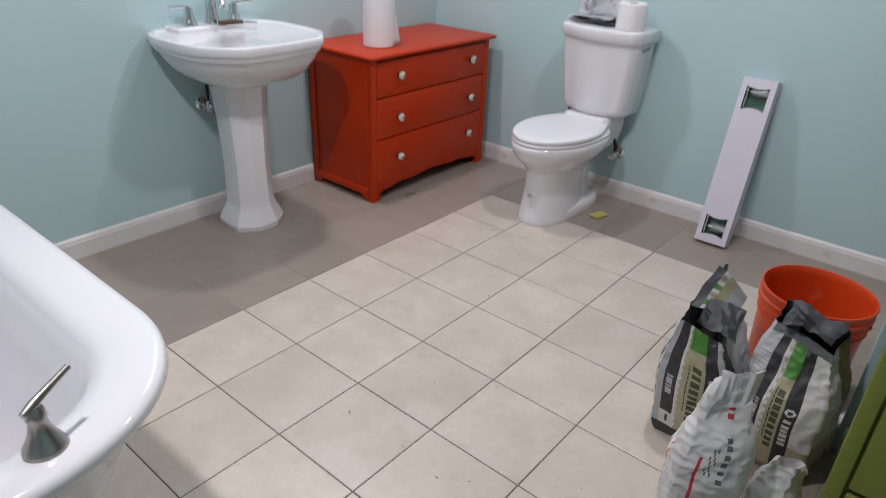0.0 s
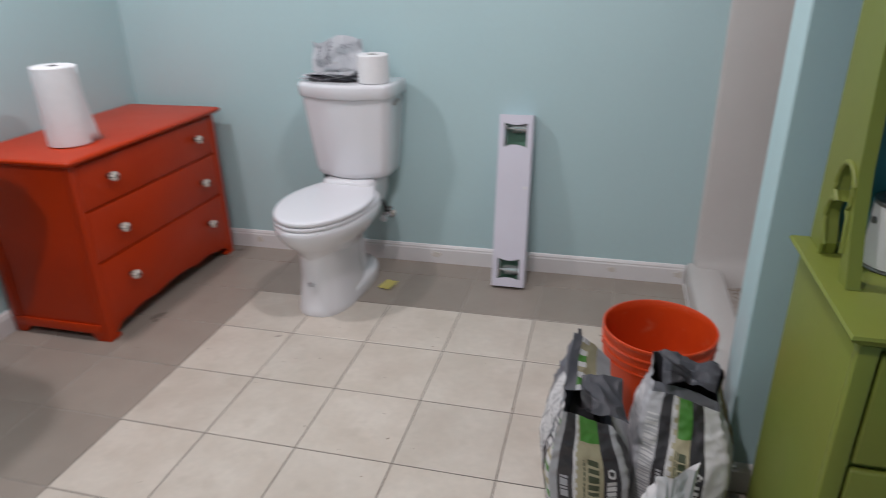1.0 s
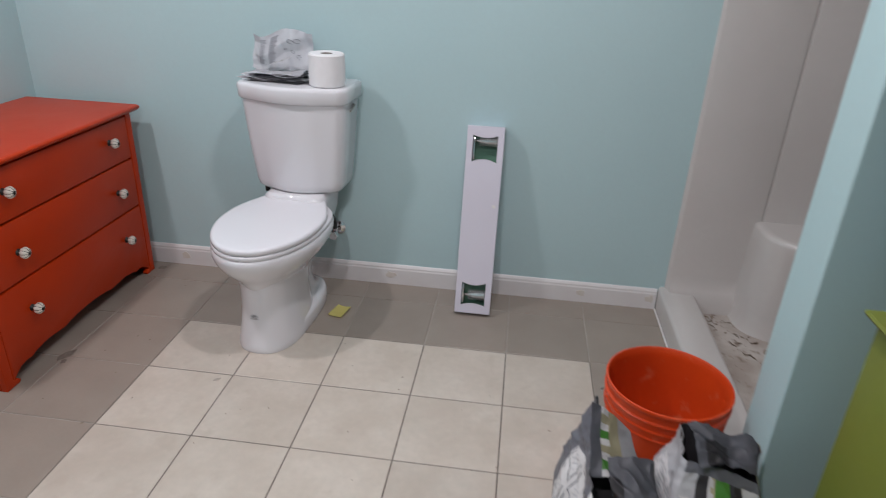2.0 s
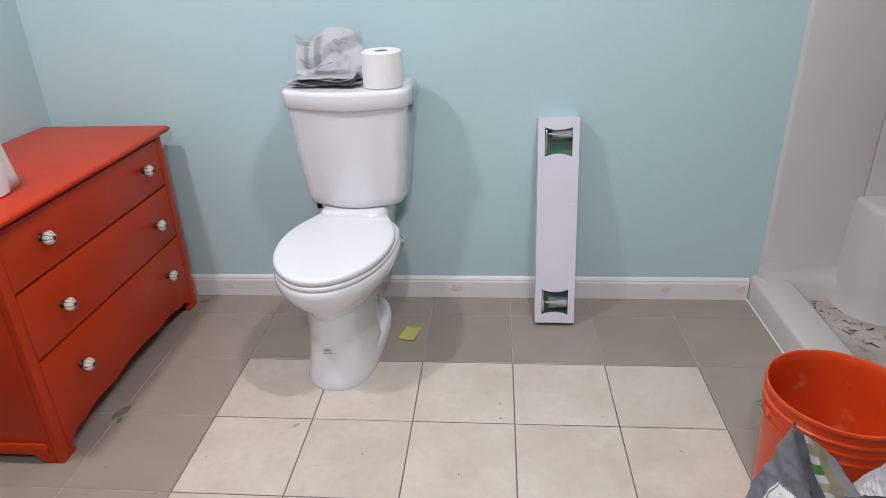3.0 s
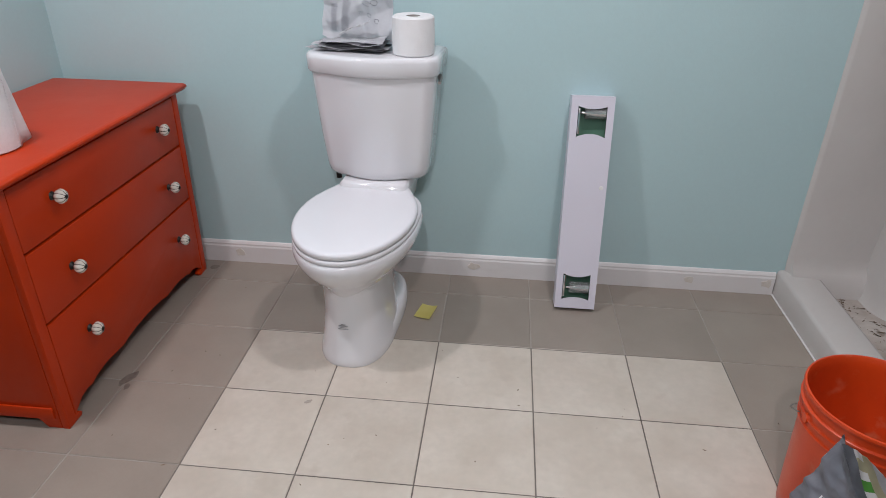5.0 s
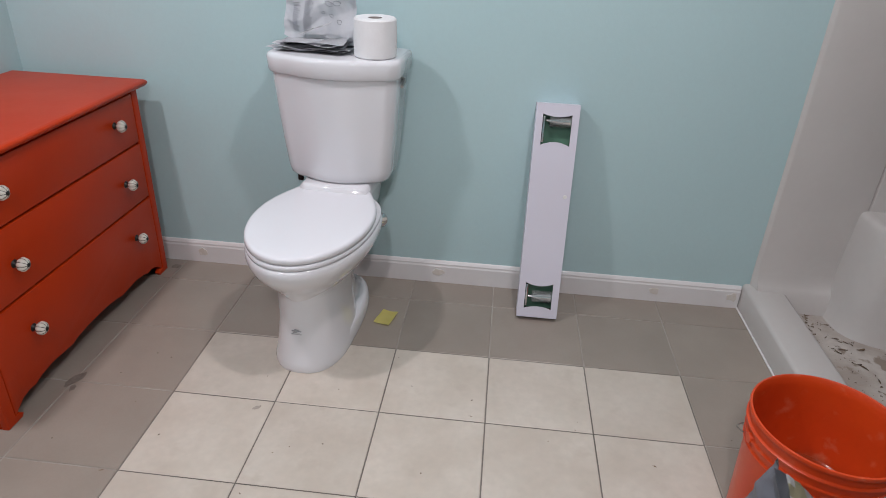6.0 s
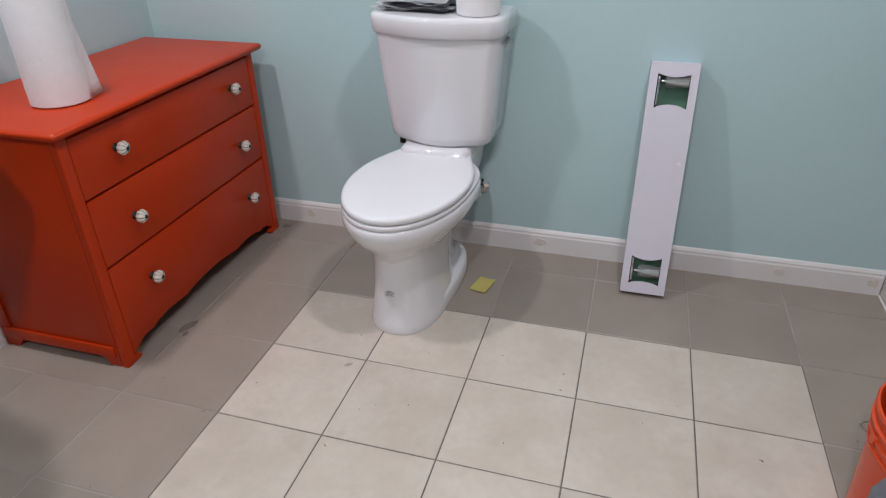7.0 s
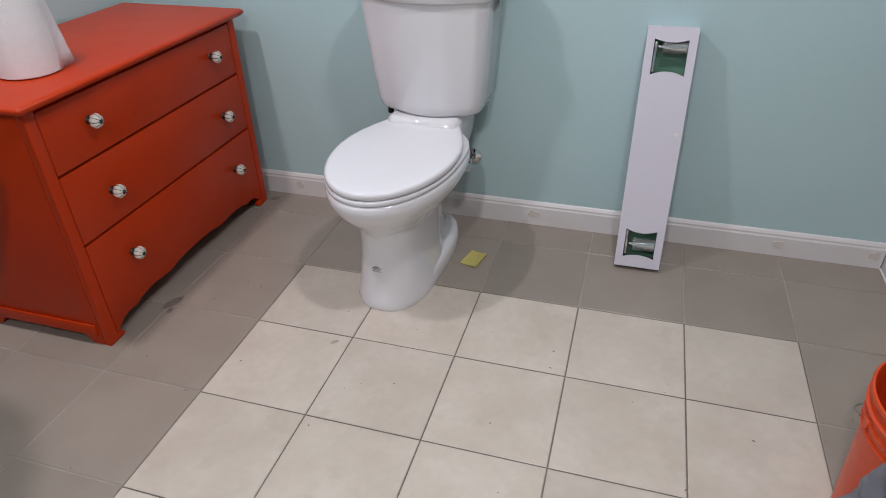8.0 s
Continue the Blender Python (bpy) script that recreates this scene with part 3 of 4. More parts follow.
def tissue_roll():
    t = thing("toilet_paper_roll", "white toilet paper roll on the tank lid", "toilet paper", (0.490, 0.290, 0.8755))
    rings = [[(r * (1 + 0.008 * math.sin(2 * a + z * 40)) * math.cos(a), r * math.sin(a), z) for a in np.linspace(0, 2 * math.pi, 49)[:-1]]
             for r, z in ((0.022, 0.0), (0.060, 0.0), (0.0645, 0.004), (0.0652, 0.055), (0.0645, 0.109), (0.060, 0.114), (0.043, 0.1135), (0.022, 0.1125))]
    part("paper_body", loft(rings, False, False), PAPER, t)
    part("core", lathe(((0.0205, 0.002), (0.0222, 0.002), (0.0222, 0.1125), (0.0205, 0.1125), (0.0205, 0.002)), 24), GREYCARD, t, "grey cardboard core")


tissue_roll()


def sheet_mesh(w, d, seed, amp, lift=None, n=18):
    """A creased sheet of paper with a little thickness."""
    bm = bmesh.new()
    rows = []
    off = Vector((seed * 3.7, seed * 1.3, 0))
    for j in range(n + 1):
        row = []
        for i in range(n + 1):
            x, y = (i / n - 0.5) * w, (j / n - 0.5) * d
            z = amp * (noise.noise(Vector((x * 14, y * 14, 0)) + off) + 0.5 * abs(noise.noise(Vector((x * 33, y * 33, 3)) + off)))
            row.append(lift(x, y, z) if lift else (x, y, z))
        rows.append(row)
    loft(rows, False, False, bm, closed=False)
    bmesh.ops.solidify(bm, geom=bm.faces[:], thickness=0.0012)
    return bm


def newspaper():
    t = thing("newspaper", "crumpled folded grey newspaper pile on the tank lid", "newspaper", (0.298, 0.332, 0.8755), -4)
    for k in range(5):
        ob = part("folded_sheet", sheet_mesh(0.228 - 0.008 * k, 0.13 - 0.006 * k, k + 2, 0.008), NEWS, t)
        ob.matrix_basis = pose(0.012 * math.sin(k * 2.2) - 0.005, -0.004 * k, 0.006 + 0.0062 * k, 1.5 * (k % 3) - 1, 2 * math.sin(k), 5 * math.sin(k * 1.7))
    dark = part("folded_sheet", sheet_mesh(0.19, 0.10, 9, 0.006), BAGSLATE, t, "dark printed page")
    dark.matrix_basis = pose(0.012, -0.018, 0.0225, 1, 0, 3)
    dark = part("folded_sheet", sheet_mesh(0.20, 0.11, 15, 0.007), BAGSLATE, t, "dark printed page")
    dark.matrix_basis = pose(0.008, -0.014, 0.0105, 0, 1, -4)
    corner = part("folded_sheet", sheet_mesh(0.09, 0.05, 12, 0.004), NEWS, t)
    corner.matrix_basis = pose(-0.105, -0.03, 0.006, 0, 0, -12)

    def crease(w):
        return abs((w % 2.0) - 1.0)

    def stand(x, y, z):
        z = z + 0.020 * crease(x * 19 + y * 8) + 0.016 * crease(x * -9 + y * 21 + 0.4) - 0.02
        # leans back to the wall and curls at the top
        return (x, 0.035 + 0.018 * (y / 0.08) + 0.9 * z + 0.016 * math.sin(x * 22), 0.094 + y * 0.98 * (1 + 1.4 * x) + 0.35 * z + 0.010 * math.sin(x * 40 + 1))
    up = part("standing_page", sheet_mesh(0.222, 0.145, 21, 0.010, stand, 40), NEWS, t, "upright crumpled newspaper page with printed drawings")

    # printed columns and sketches as plain bars, just proud of the page
    rnd = random.Random(7)
    ink = bmesh.new()

    def stand_point(x, y):
        z = 0.010 * (noise.noise(Vector((x * 14, y * 14, 0)) + Vector((21 * 3.7, 21 * 1.3, 0))) + 0.5 * abs(noise.noise(Vector((x * 33, y * 33, 3)) + Vector((21 * 3.7, 21 * 1.3, 0)))))
        px, py, pz = stand(x, y, z)
        return Vector((px, py - 0.0035, pz))
    for col in (-0.080, -0.045):
        for k in range(17):
            y = 0.055 - k * 0.0058
            l = rnd.uniform(0.015, 0.027)
            a = [stand_point(col, y), stand_point(col + l, y), stand_point(col + l, y - 0.002), stand_point(col, y - 0.002)]
            ink.faces.new([ink.verts.new(p) for p in a])
    for cx, cy, r in ((0.03, 0.035, 0.012), (0.052, 0.040, 0.010), (0.035, -0.005, 0.007), (0.06, -0.01, 0.007), (0.01, 0.0, 0.006)):
        tube([stand_point(cx + r * math.cos(a), cy + 0.7 * r * math.sin(a)) for a in np.linspace(0, 5.6, 14)], 0.0007, 4, ink)
    tagged(part("print", ink, INK, up, "grey printed text lines and sketches", False), kind="stuff")
    # a torn strip across the pile

    def strip(x, y, z):
        return (x, y - 0.012 + z, 0.045 + 0.42 * (x + 0.05) + z)
    part("torn_strip", sheet_mesh(0.10, 0.028, 31, 0.012, strip, 12), PAPER, t, "white torn paper strip")


newspaper()


def carton():
    t = new("light_fixture_carton")
    t.matrix_basis = pose(1.0715, 0.305, 0.0, -12.3, 0, 0)
    tagged(t, "tall white carton with two cut-out windows leaning on the wall", "carton")
    W, L, D = 0.0705, 0.741, 0.068
    # front face with two windows whose upper or lower edges bow
    def window(z0, z1, bow0, bow1):
        xs = np.linspace(-0.0475, 0.0475, 9)
        return ([(x, z0 + bow0 * (1 - (x / 0.0475) ** 2)) for x in xs] + [(x, z1 + bow1 * (1 - (x / 0.0475) ** 2)) for x in xs[::-1]])
    wins = [window(0.032, 0.128, 0.009, -0.011), window(0.606, 0.708, 0.012, -0.009)]
    bm = bmesh.new()
    front = -D
    outer = [(-W, 0.0), (W, 0.0), (W, L), (-W, L)]
    # front sheet built in bands around the windows
    def quad(a, b, c, d):
        bm.faces.new([bm.verts.new((x, front, z)) for x, z in (a, b, c, d)])
    lo, hi = wins
    for wn, zb, zt in ((lo, 0.0, 0.16), (hi, 0.57, L)):
        n = 9
        b, tp = wn[:n], wn[n:][::-1]
        for i in range(n - 1):
            quad((b[i][0], zb), (b[i + 1][0], zb), b[i + 1], b[i])
            quad(tp[i], tp[i + 1], (tp[i + 1][0], zt), (tp[i][0], zt))
        quad((-W, zb), (-0.0475, zb), (-0.0475, zt), (-W, zt))
        quad((0.0475, zb), (W, zb), (W, zt), (0.0475, zt))
        # thickness of the window edges
        m = len(wn)
        for i in range(m):
            p, q = wn[i], wn[(i + 1) % m]
            bm.faces.new([bm.verts.new(v) for v in ((p[0], front, p[1]), (q[0], front, q[1]), (q[0], front + 0.003, q[1]), (p[0], front + 0.003, p[1]))])
    quad((-W, 0.16), (W, 0.16), (W, 0.57), (-W, 0.57))
    for a, b in (((-W, 0.0), (W, 0.0)), ((W, 0.0), (W, L)), ((W, L), (-W, L)), ((-W, L), (-W, 0.0))):
        bm.faces.new([bm.verts.new(v) for v in ((a[0], front, a[1]), (b[0], front, b[1]), (b[0], 0, b[1]), (a[0], 0, a[1]))])
    bm.faces.new([bm.verts.new((x, 0, z)) for x, z in outer])
    bmesh.ops.remove_doubles(bm, verts=bm.verts, dist=0.0002)
    part("carton_shell", bm, CARTON, t, smooth=False)
    for z0, z1 in ((0.020, 0.140), (0.594, 0.720)):
        bm = bmesh.new()
        box(-0.056, 0.056, front + 0.045, front + 0.047, z0, z1, bm=bm)
        part("inner_card", bm, GREENCARD, t, "green printed inner card", False)
        bm = bmesh.new()
        for x in (-0.056, 0.053):
            box(x, x + 0.003, front + 0.004, front + 0.045, z0, z1, bm=bm)
        for z in (z0, z1 - 0.003):
            box(-0.056, 0.056, front + 0.004, front + 0.045, z, z + 0.003, bm=bm)
        part("inset_wall", bm, CARTONIN, t, "black inner cardboard sleeve", False)
        zc = z0 + (0.052 if z0 < 0.3 else 0.092)
        fitting = part("glass_shade", lathe(((0.019, -0.034), (0.021, -0.032), (0.0215, 0.032), (0.020, 0.036)), 20), GLASS, t, "clear glass shade with chrome fitting inside")
        fitting.matrix_basis = pose(0.012, front + 0.022, zc, 0, 90, 0)
        part("chrome_arm", tube([(-0.046, 0, 0), (-0.02, 0, 0), (0.0, 0, 0), (0.032, 0, 0)], [0.005, 0.007, 0.013, 0.014]), CHROME, fitting).matrix_basis = pose(0, 0, 0, 0, -90, 0)
        part("chrome_plate", box(-0.046, -0.038, front + 0.008, front + 0.040, z0 + 0.02, z1 - 0.02, 0.002), CHROME, t)
    seal = lathe(((0.0, 0.0012), (0.006, 0.001), (0.007, 0.0)), 16)
    part("round_seal", seal, CAULK, t, "small clear round sticker", True).matrix_basis = pose(0.052, front - 0.0004, 0.438, 90, 0, 0)


carton()


def sticky_note():
    def curl(x, y, z):
        return (x, y, 0.004 + 0.5 * z + 0.25 * max(0.0, x - 0.005) ** 1 * (0.4 + (y + 0.04) * 6) + 6 * max(0.0, -x - 0.01) ** 2)
    ob = part("sticky_note", sheet_mesh(0.058, 0.085, 41, 0.004, curl, 10), SPONGE)
    ob.matrix_basis = pose(0.546, 0.167, 0.001, 0, 0, -14)
    tagged(ob, "crumpled pale yellow paper note on the taupe tiles", "note")


sticky_note()

# ---------------- pedestal sink ----------------


def sink_ring(k, z, drop=0.0, grow=0.0):
    """Plan of the basin: back along the wall, side tips, chamfered bowed front. u runs along the wall, v out of it."""
    half = [(-0.255, 0.0), (-0.298, 0.06), (-0.315, 0.14), (-0.313, 0.32), (-0.292, 0.42), (-0.205, 0.522), (-0.165, 0.542)]
    corners = half + [(0.0, 0.552)] + [(-u, v) for u, v in half[::-1]]
    pts = []
    m = len(corners)
    for i in range(m):
        a, b = corners[i], corners[(i + 1) % m]
        for s in (0.0, 0.5):
            u, v = a[0] + (b[0] - a[0]) * s, a[1] + (b[1] - a[1]) * s
            u, v = u * k, 0.23 + (v - 0.23) * k
            pts.append((max(v, 0.0), u, z))
    return pts


def basin_inner(kx, ky, z):
    return [(0.295 + kx * math.cos(a), ky * math.sin(a), z) for a in np.linspace(math.pi, -math.pi, 31)[:-1]]


def pedestal_sink():
    t = thing("pedestal_sink", "white porcelain pedestal sink with chrome taps", "sink", (LEFT, -1.050, 0))
    H = 0.855
    outer = [sink_ring(k, z - 0.007) for k, z in ((0.40, 0.665), (0.52, 0.675), (0.68, 0.70), (0.80, 0.735), (0.885, 0.775), (0.915, 0.797), (0.925, 0.803), (0.950, 0.806), (0.965, 0.818), (0.972, 0.826),
                                          (0.990, 0.829), (1.0, 0.838), (1.0, 0.852), (0.992, 0.859), (0.975, 0.862), (0.93, 0.861), (0.915, 0.856), (0.88, 0.854))]
    inner = [basin_inner(kx, ky, z) for kx, ky, z in ((0.165, 0.245, H - 0.009), (0.157, 0.236, H - 0.018), (0.140, 0.212, H - 0.06), (0.10, 0.15, H - 0.105), (0.05, 0.07, H - 0.128), (0.015, 0.015, H - 0.13))]
    bm = loft(outer + inner, True, True)
    part("basin", bm, PORCELAIN, t, angle=35)
    # raised back ledge
    part("tap_ledge", loft([[(x, u, z) for x, u in ((0.001, -w), (d, -w * 0.95), (d + 0.012, -w * 0.8), (d + 0.012, w * 0.8), (d, w * 0.95), (0.001, w))] for z, w, d in ((H - 0.03, 0.20, 0.105), (H + 0.004, 0.19, 0.10), (H + 0.012, 0.18, 0.092))]), PORCELAIN, t, angle=35)
    for u in (-0.02, 0.0, 0.02):
        part("overflow_slot", box(0.128, 0.1345, u - 0.0065, u + 0.0065, H - 0.022, H - 0.009, 0.002), BLACKMETAL, t).matrix_basis = pose(0, 0, 0)
    # pedestal column with faceted sides and a flared foot
    rings = []
    for z, hx, hy in ((0.0, 0.118, 0.140), (0.022, 0.121, 0.143), (0.032, 0.116, 0.138), (0.055, 0.108, 0.130), (0.085, 0.095, 0.113), (0.105, 0.089, 0.105), (0.12, 0.088, 0.103),
                      (0.30, 0.085, 0.098), (0.50, 0.090, 0.106), (0.62, 0.097, 0.118), (0.70, 0.108, 0.134)):
        cx = 0.215
        rings.append([(cx + x * hx * 0.92, y * hy * 0.88, z) for x, y in ((-1, -0.9), (-1, 0.9), (-0.2, 1), (0.45, 1), (0.62, 0.86), (0.95, 0.42), (1.0, 0.36), (1.0, -0.36), (0.95, -0.42), (0.62, -0.86), (0.45, -1), (-0.2, -1))])
    part("pedestal", loft(rings), PORCELAIN, t, angle=24)
    # centre spout and two lever taps
    z0 = H + 0.012
    spout = part("spout", tube([(0.055, 0, z0), (0.055, 0, z0 + 0.05), (0.058, 0, z0 + 0.10), (0.075, 0, z0 + 0.118), (0.11, 0, z0 + 0.108), (0.145, 0, z0 + 0.078)], [0.030, 0.024, 0.022, 0.020, 0.018, 0.016], 14), CHROME, t, "polished chrome spout")
    part("spout_base", lathe(((0.03, 0), (0.029, 0.006), (0.022, 0.012)), 20, (0.055, 0, z0)), CHROME, spout)
    for u in (-0.105, 0.105):
        tap = part("tap", lathe(((0.0, 0.072), (0.016, 0.071), (0.019, 0.060), (0.020, 0.040), (0.026, 0.016), (0.032, 0.006), (0.032, 0.0)), 20, (0.055, u, z0)), CHROME, t, "polished chrome lever tap")
        s = 1 if u > 0 else -1
        part("lever", tube([(0.055, u, z0 + 0.068), (0.058, u + s * 0.03, z0 + 0.074), (0.064, u + s * 0.085, z0 + 0.076)], [0.010, 0.0075, 0.006], 10), CHROME, tap)
    part("drain", lathe(((0.0, 0.002), (0.018, 0.002), (0.022, 0.0)), 20, (0.295, 0, H - 0.129)), CHROME, t)
    # waste pipe and stop valves beneath
    part("waste_pipe", tube([(0.16, 0.02, 0.67), (0.13, 0.035, 0.56), (0.09, 0.05, 0.53), (0.05, 0.05, 0.55), (0.0, 0.05, 0.56)], 0.019, 12), BLACKPIPE, t, "black waste pipe")
    return t


pedestal_sink()
for dy in (-0.045, 0.215):
    v = water_valve("water_valve", (LEFT + 0.001, -1.075 + dy, 0.525), 90, "chrome stop valve beneath the pedestal sink")
    part("supply_hose", tube([(0, -0.06, 0.02), (0, -0.062, 0.06), (0.0, -0.06, 0.10), (0.0, -0.055, 0.13)], 0.006), BLACKPIPE, v)


def tool():
    ob = thing("paint_scraper", "worn wooden-handled scraper lying on the sink ledge", "scraper", (LEFT + 0.135, -0.990, 0.8665), 63)
    part("handle", tube([(-0.07, 0, 0.008), (-0.02, 0, 0.009), (0.03, 0, 0.008)], [0.009, 0.011, 0.008], 10), SHADOWWOOD, ob)
    part("blade", box(0.03, 0.085, -0.018, 0.018, 0.006, 0.0075), NICKEL, ob, smooth=False)


tool()

# ---------------- bathtub ----------------


def tub_ring(x0, x1, y0, y1, z, n=72, p=2.15):
    """Plan of the tub: straight long sides and round ends."""
    cy, r = (y0 + y1) / 2, (y1 - y0) / 2
    out = []
    for i in range(n):
        a = 2 * math.pi * (i + 0.5) / n
        c, s = math.cos(a), math.sin(a)
        end = x1 - r if c > 0 else x0 + r
        out.append((end + r * math.copysign(abs(c) ** (2 / p), c), cy + r * math.copysign(abs(s) ** (2 / p), s), z))
    return out


def bathtub():
    t = thing("bathtub", "glossy white freestanding bathtub with chrome taps", "bathtub")
    X0, X1, Y0, Y1, H = -0.66, 0.982, -2.865, -2.138, 0.585

    def r(d, z):
        return tub_ring(X0 + d, X1 - d, Y0 + d, Y1 - d, z)
    rings = [r(0.26, 0.0), r(0.245, 0.02), r(0.21, 0.10), r(0.135, 0.32), r(0.075, 0.47), r(0.045, 0.525), r(0.010, 0.545), r(0.0, 0.558), r(0.001, 0.574), r(0.008, H - 0.003), r(0.022, H),
             r(0.060, H - 0.002), r(0.095, H - 0.007), r(0.120, H - 0.017), r(0.140, H - 0.04), r(0.158, H - 0.09), r(0.180, H - 0.18), r(0.205, H - 0.30), r(0.235, H - 0.40), r(0.29, H - 0.43)]
    part("tub_shell", loft(rings), PORCELAIN, t, angle=50)
    for y in (-2.432, -2.56):
        tap = part("tap", lathe(((0.0, 0.086), (0.010, 0.085), (0.014, 0.078), (0.016, 0.064), (0.013, 0.056), (0.017, 0.040), (0.023, 0.024), (0.030, 0.012), (0.033, 0.004), (0.033, -0.006)), 24, (0.900, y, H - 0.004)), NICKEL, t, "brushed nickel lever tap on the tub rim")
        part("lever", tube([(0.908, y - 0.018, H + 0.076), (0.900, y, H + 0.082), (0.882, y + 0.036, H + 0.090), (0.867, y + 0.068, H + 0.097)], [0.006, 0.008, 0.006, 0.0055], 10), NICKEL, tap)
    return t


bathtub()

# ---------------- green hutch cabinet ----------------


def hutch():
    t = thing("hutch_cabinet", "green painted hutch cabinet with scrolled sides and drawers", "cabinet")
    X0, X1, Y0, Y1, H = 1.835, 2.62, -1.350, -0.985, 0.815
    part("body", box(X0, X1, Y0 + 0.02, Y1, 0.06, H - 0.022, 0.003), GREEN, t, angle=30)
    part("plinth", box(X0 + 0.02, X1 - 0.02, Y0 + 0.05, Y1 - 0.01, 0.0, 0.062), GREEN, t, smooth=False)
    # moulded worktop edge
    rings = []
    for z, o in ((H - 0.026, -0.002), (H - 0.022, 0.006), (H - 0.016, 0.010), (H - 0.013, 0.012), (H - 0.012, 0.018), (H - 0.006, 0.022), (H - 0.001, 0.019), (H, 0.014)):
        rings.append([(X0 - o, Y0 - o, z), (X1 + o, Y0 - o, z), (X1 + o, Y1 + o * 0.6, z), (X0 - o, Y1 + o * 0.6, z)])
    part("worktop", loft(rings), GREEN, t, "green moulded worktop", angle=30)
    # face frame and two rows of drawers
    for x in (X0, X1 - 0.03):
        part("stile", box(x, x + 0.03, Y0, Y0 + 0.022, 0.06, H - 0.026, 0.003), GREEN, t, angle=30)
    zs = ((0.565, H - 0.04), (0.325, 0.553), (0.085, 0.313))
    for z0, z1 in zs:
        for a, b in ((X0 + 0.036, (X0 + X1) / 2 - 0.004), ((X0 + X1) / 2 + 0.004, X1 - 0.036)):
            d = part("drawer_front", box(a, b, Y0 + 0.003, Y0 + 0.02, z0, z1, 0.006, 3), GREEN, t, angle=30)
            k = lathe(((0.0, 0.030), (0.012, 0.029), (0.016, 0.023), (0.013, 0.016), (0.007, 0.010), (0.009, 0.002), (0.012, 0.0)), 18)
            kn = part("knob", k, NICKEL, d, "dark metal round knob")
            kn.matrix_basis = pose(a + 0.155, Y0 + 0.003, (z0 + z1) / 2 - 0.02, 90, 0, 0)
    # scrolled upper sides with trefoil openings
    HT = 1.95
    for x in (X0 + 0.012, X1 - 0.034):
        outer = [(-0.985, H + 0.001), (-0.985, HT), (-1.125, HT), (-1.125, 1.30), (-1.132, 1.15), (-1.150, 1.0), (-1.178, 0.90), (-1.205, 0.84), (-1.215, H + 0.001), (-1.168, H + 0.001)]
        # opening: foot gap, lower lobe towards the wall, upper lobe above it
        hole = [(-1.163, 0.86), (-1.155, 0.92)]
        for a in np.linspace(-35, 200, 14):
            hole.append((-1.108 - 0.044 * math.cos(radians(a)), 0.957 + 0.046 * math.sin(radians(a))))
        for a in np.linspace(75, 210, 9):
            hole.append((-1.080 - 0.036 * math.cos(radians(a)), 0.893 + 0.036 * math.sin(radians(a))))
        hole += [(-1.058, 0.862), (-1.066, 0.838), (-1.060, H + 0.001)]
        outline = outer + hole
        part("side_panel", slab(outline, x, x + 0.022, "x", 0.0), GREEN, t, "green side panel with a trefoil cut-out", angle=30)
        # raised bead around the opening
        part("cutout_bead", tube([(x - 0.001, u, z) for u, z in hole], 0.005, 8), GREEN, t)
    part("back_panel", box(X0 + 0.034, X1 - 0.034, -0.998, -0.987, H, HT), TEAL, t, "dark teal back panel", False)
    for z in (1.165, 1.53, HT - 0.02):
        part("shelf", box(X0 + 0.034, X1 - 0.034, -1.120, -0.998, z, z + 0.02, 0.003), GREEN, t, angle=30)
    # scalloped rail under the first shelf
    xs = np.linspace(X0 + 0.034, X1 - 0.034, 40)
    rail = [(x, 1.135 - 0.035 * abs(math.cos((x - X0) * 9))) for x in xs] + [(X1 - 0.034, 1.165), (X0 + 0.034, 1.165)]
    part("valance", slab(rail, -1.118, -1.104, "y"), GREEN, t, angle=30)
    return t


hutch()


def paint_can(place, turn, r, h):
    t = thing("paint_can", "white-labelled metal paint can with dark lid on the worktop", "paint can", place, turn, group="paint cans on the worktop")
    part("can_body", lathe(((0.0, 0.0), (r, 0.0), (r + 0.0015, 0.003), (r, 0.007), (r, h - 0.006), (r + 0.002, h - 0.003), (r + 0.0015, h), (r - 0.006, h), (r - 0.009, h - 0.005), (r - 0.014, h - 0.004), (0.0, h - 0.004)), 40), CANMETAL, t, "dark metal can with rim")
    part("label", lathe(((r + 0.0002, 0.008), (r + 0.0008, 0.0085), (r + 0.0008, h - 0.0085), (r + 0.0002, h - 0.008)), 40), CANLABEL, t, "white paper label")

    def bar(z0, z1, a0, a1, mat):
        bm = bmesh.new()
        loft([[((r + 0.0014) * math.cos(radians(a)), (r + 0.0014) * math.sin(radians(a)), z) for a in np.linspace(a0, a1, 12)] for z in (z0, z1)], False, False, bm, closed=False)
        part("label_print", bm, mat, t, "dark printed bars", False)
    bar(h * 0.70, h * 0.78, -135, -72, BAGBLACK)
    bar(h * 0.56, h * 0.58, -125, -85, BAGSLATE)
    bar(h * 0.42, h * 0.50, -130, -75, BAGSLATE)
    bar(h * 0.30, h * 0.315, -120, -85, BAGSLATE)
    part("bail_ear", lathe(((0.0, 0.004), (0.006, 0.004), (0.007, 0.0)), 12), CANMETAL, t).matrix_basis = pose(-r, 0, h * 0.72, 0, -90, 0)
    return t


paint_can((1.955, -1.100, 0.8152), 10, 0.052, 0.124)
paint_can((2.13, -1.085, 0.8152), -25, 0.052, 0.124)

# ---------------- bucket and mortar bags ----------------


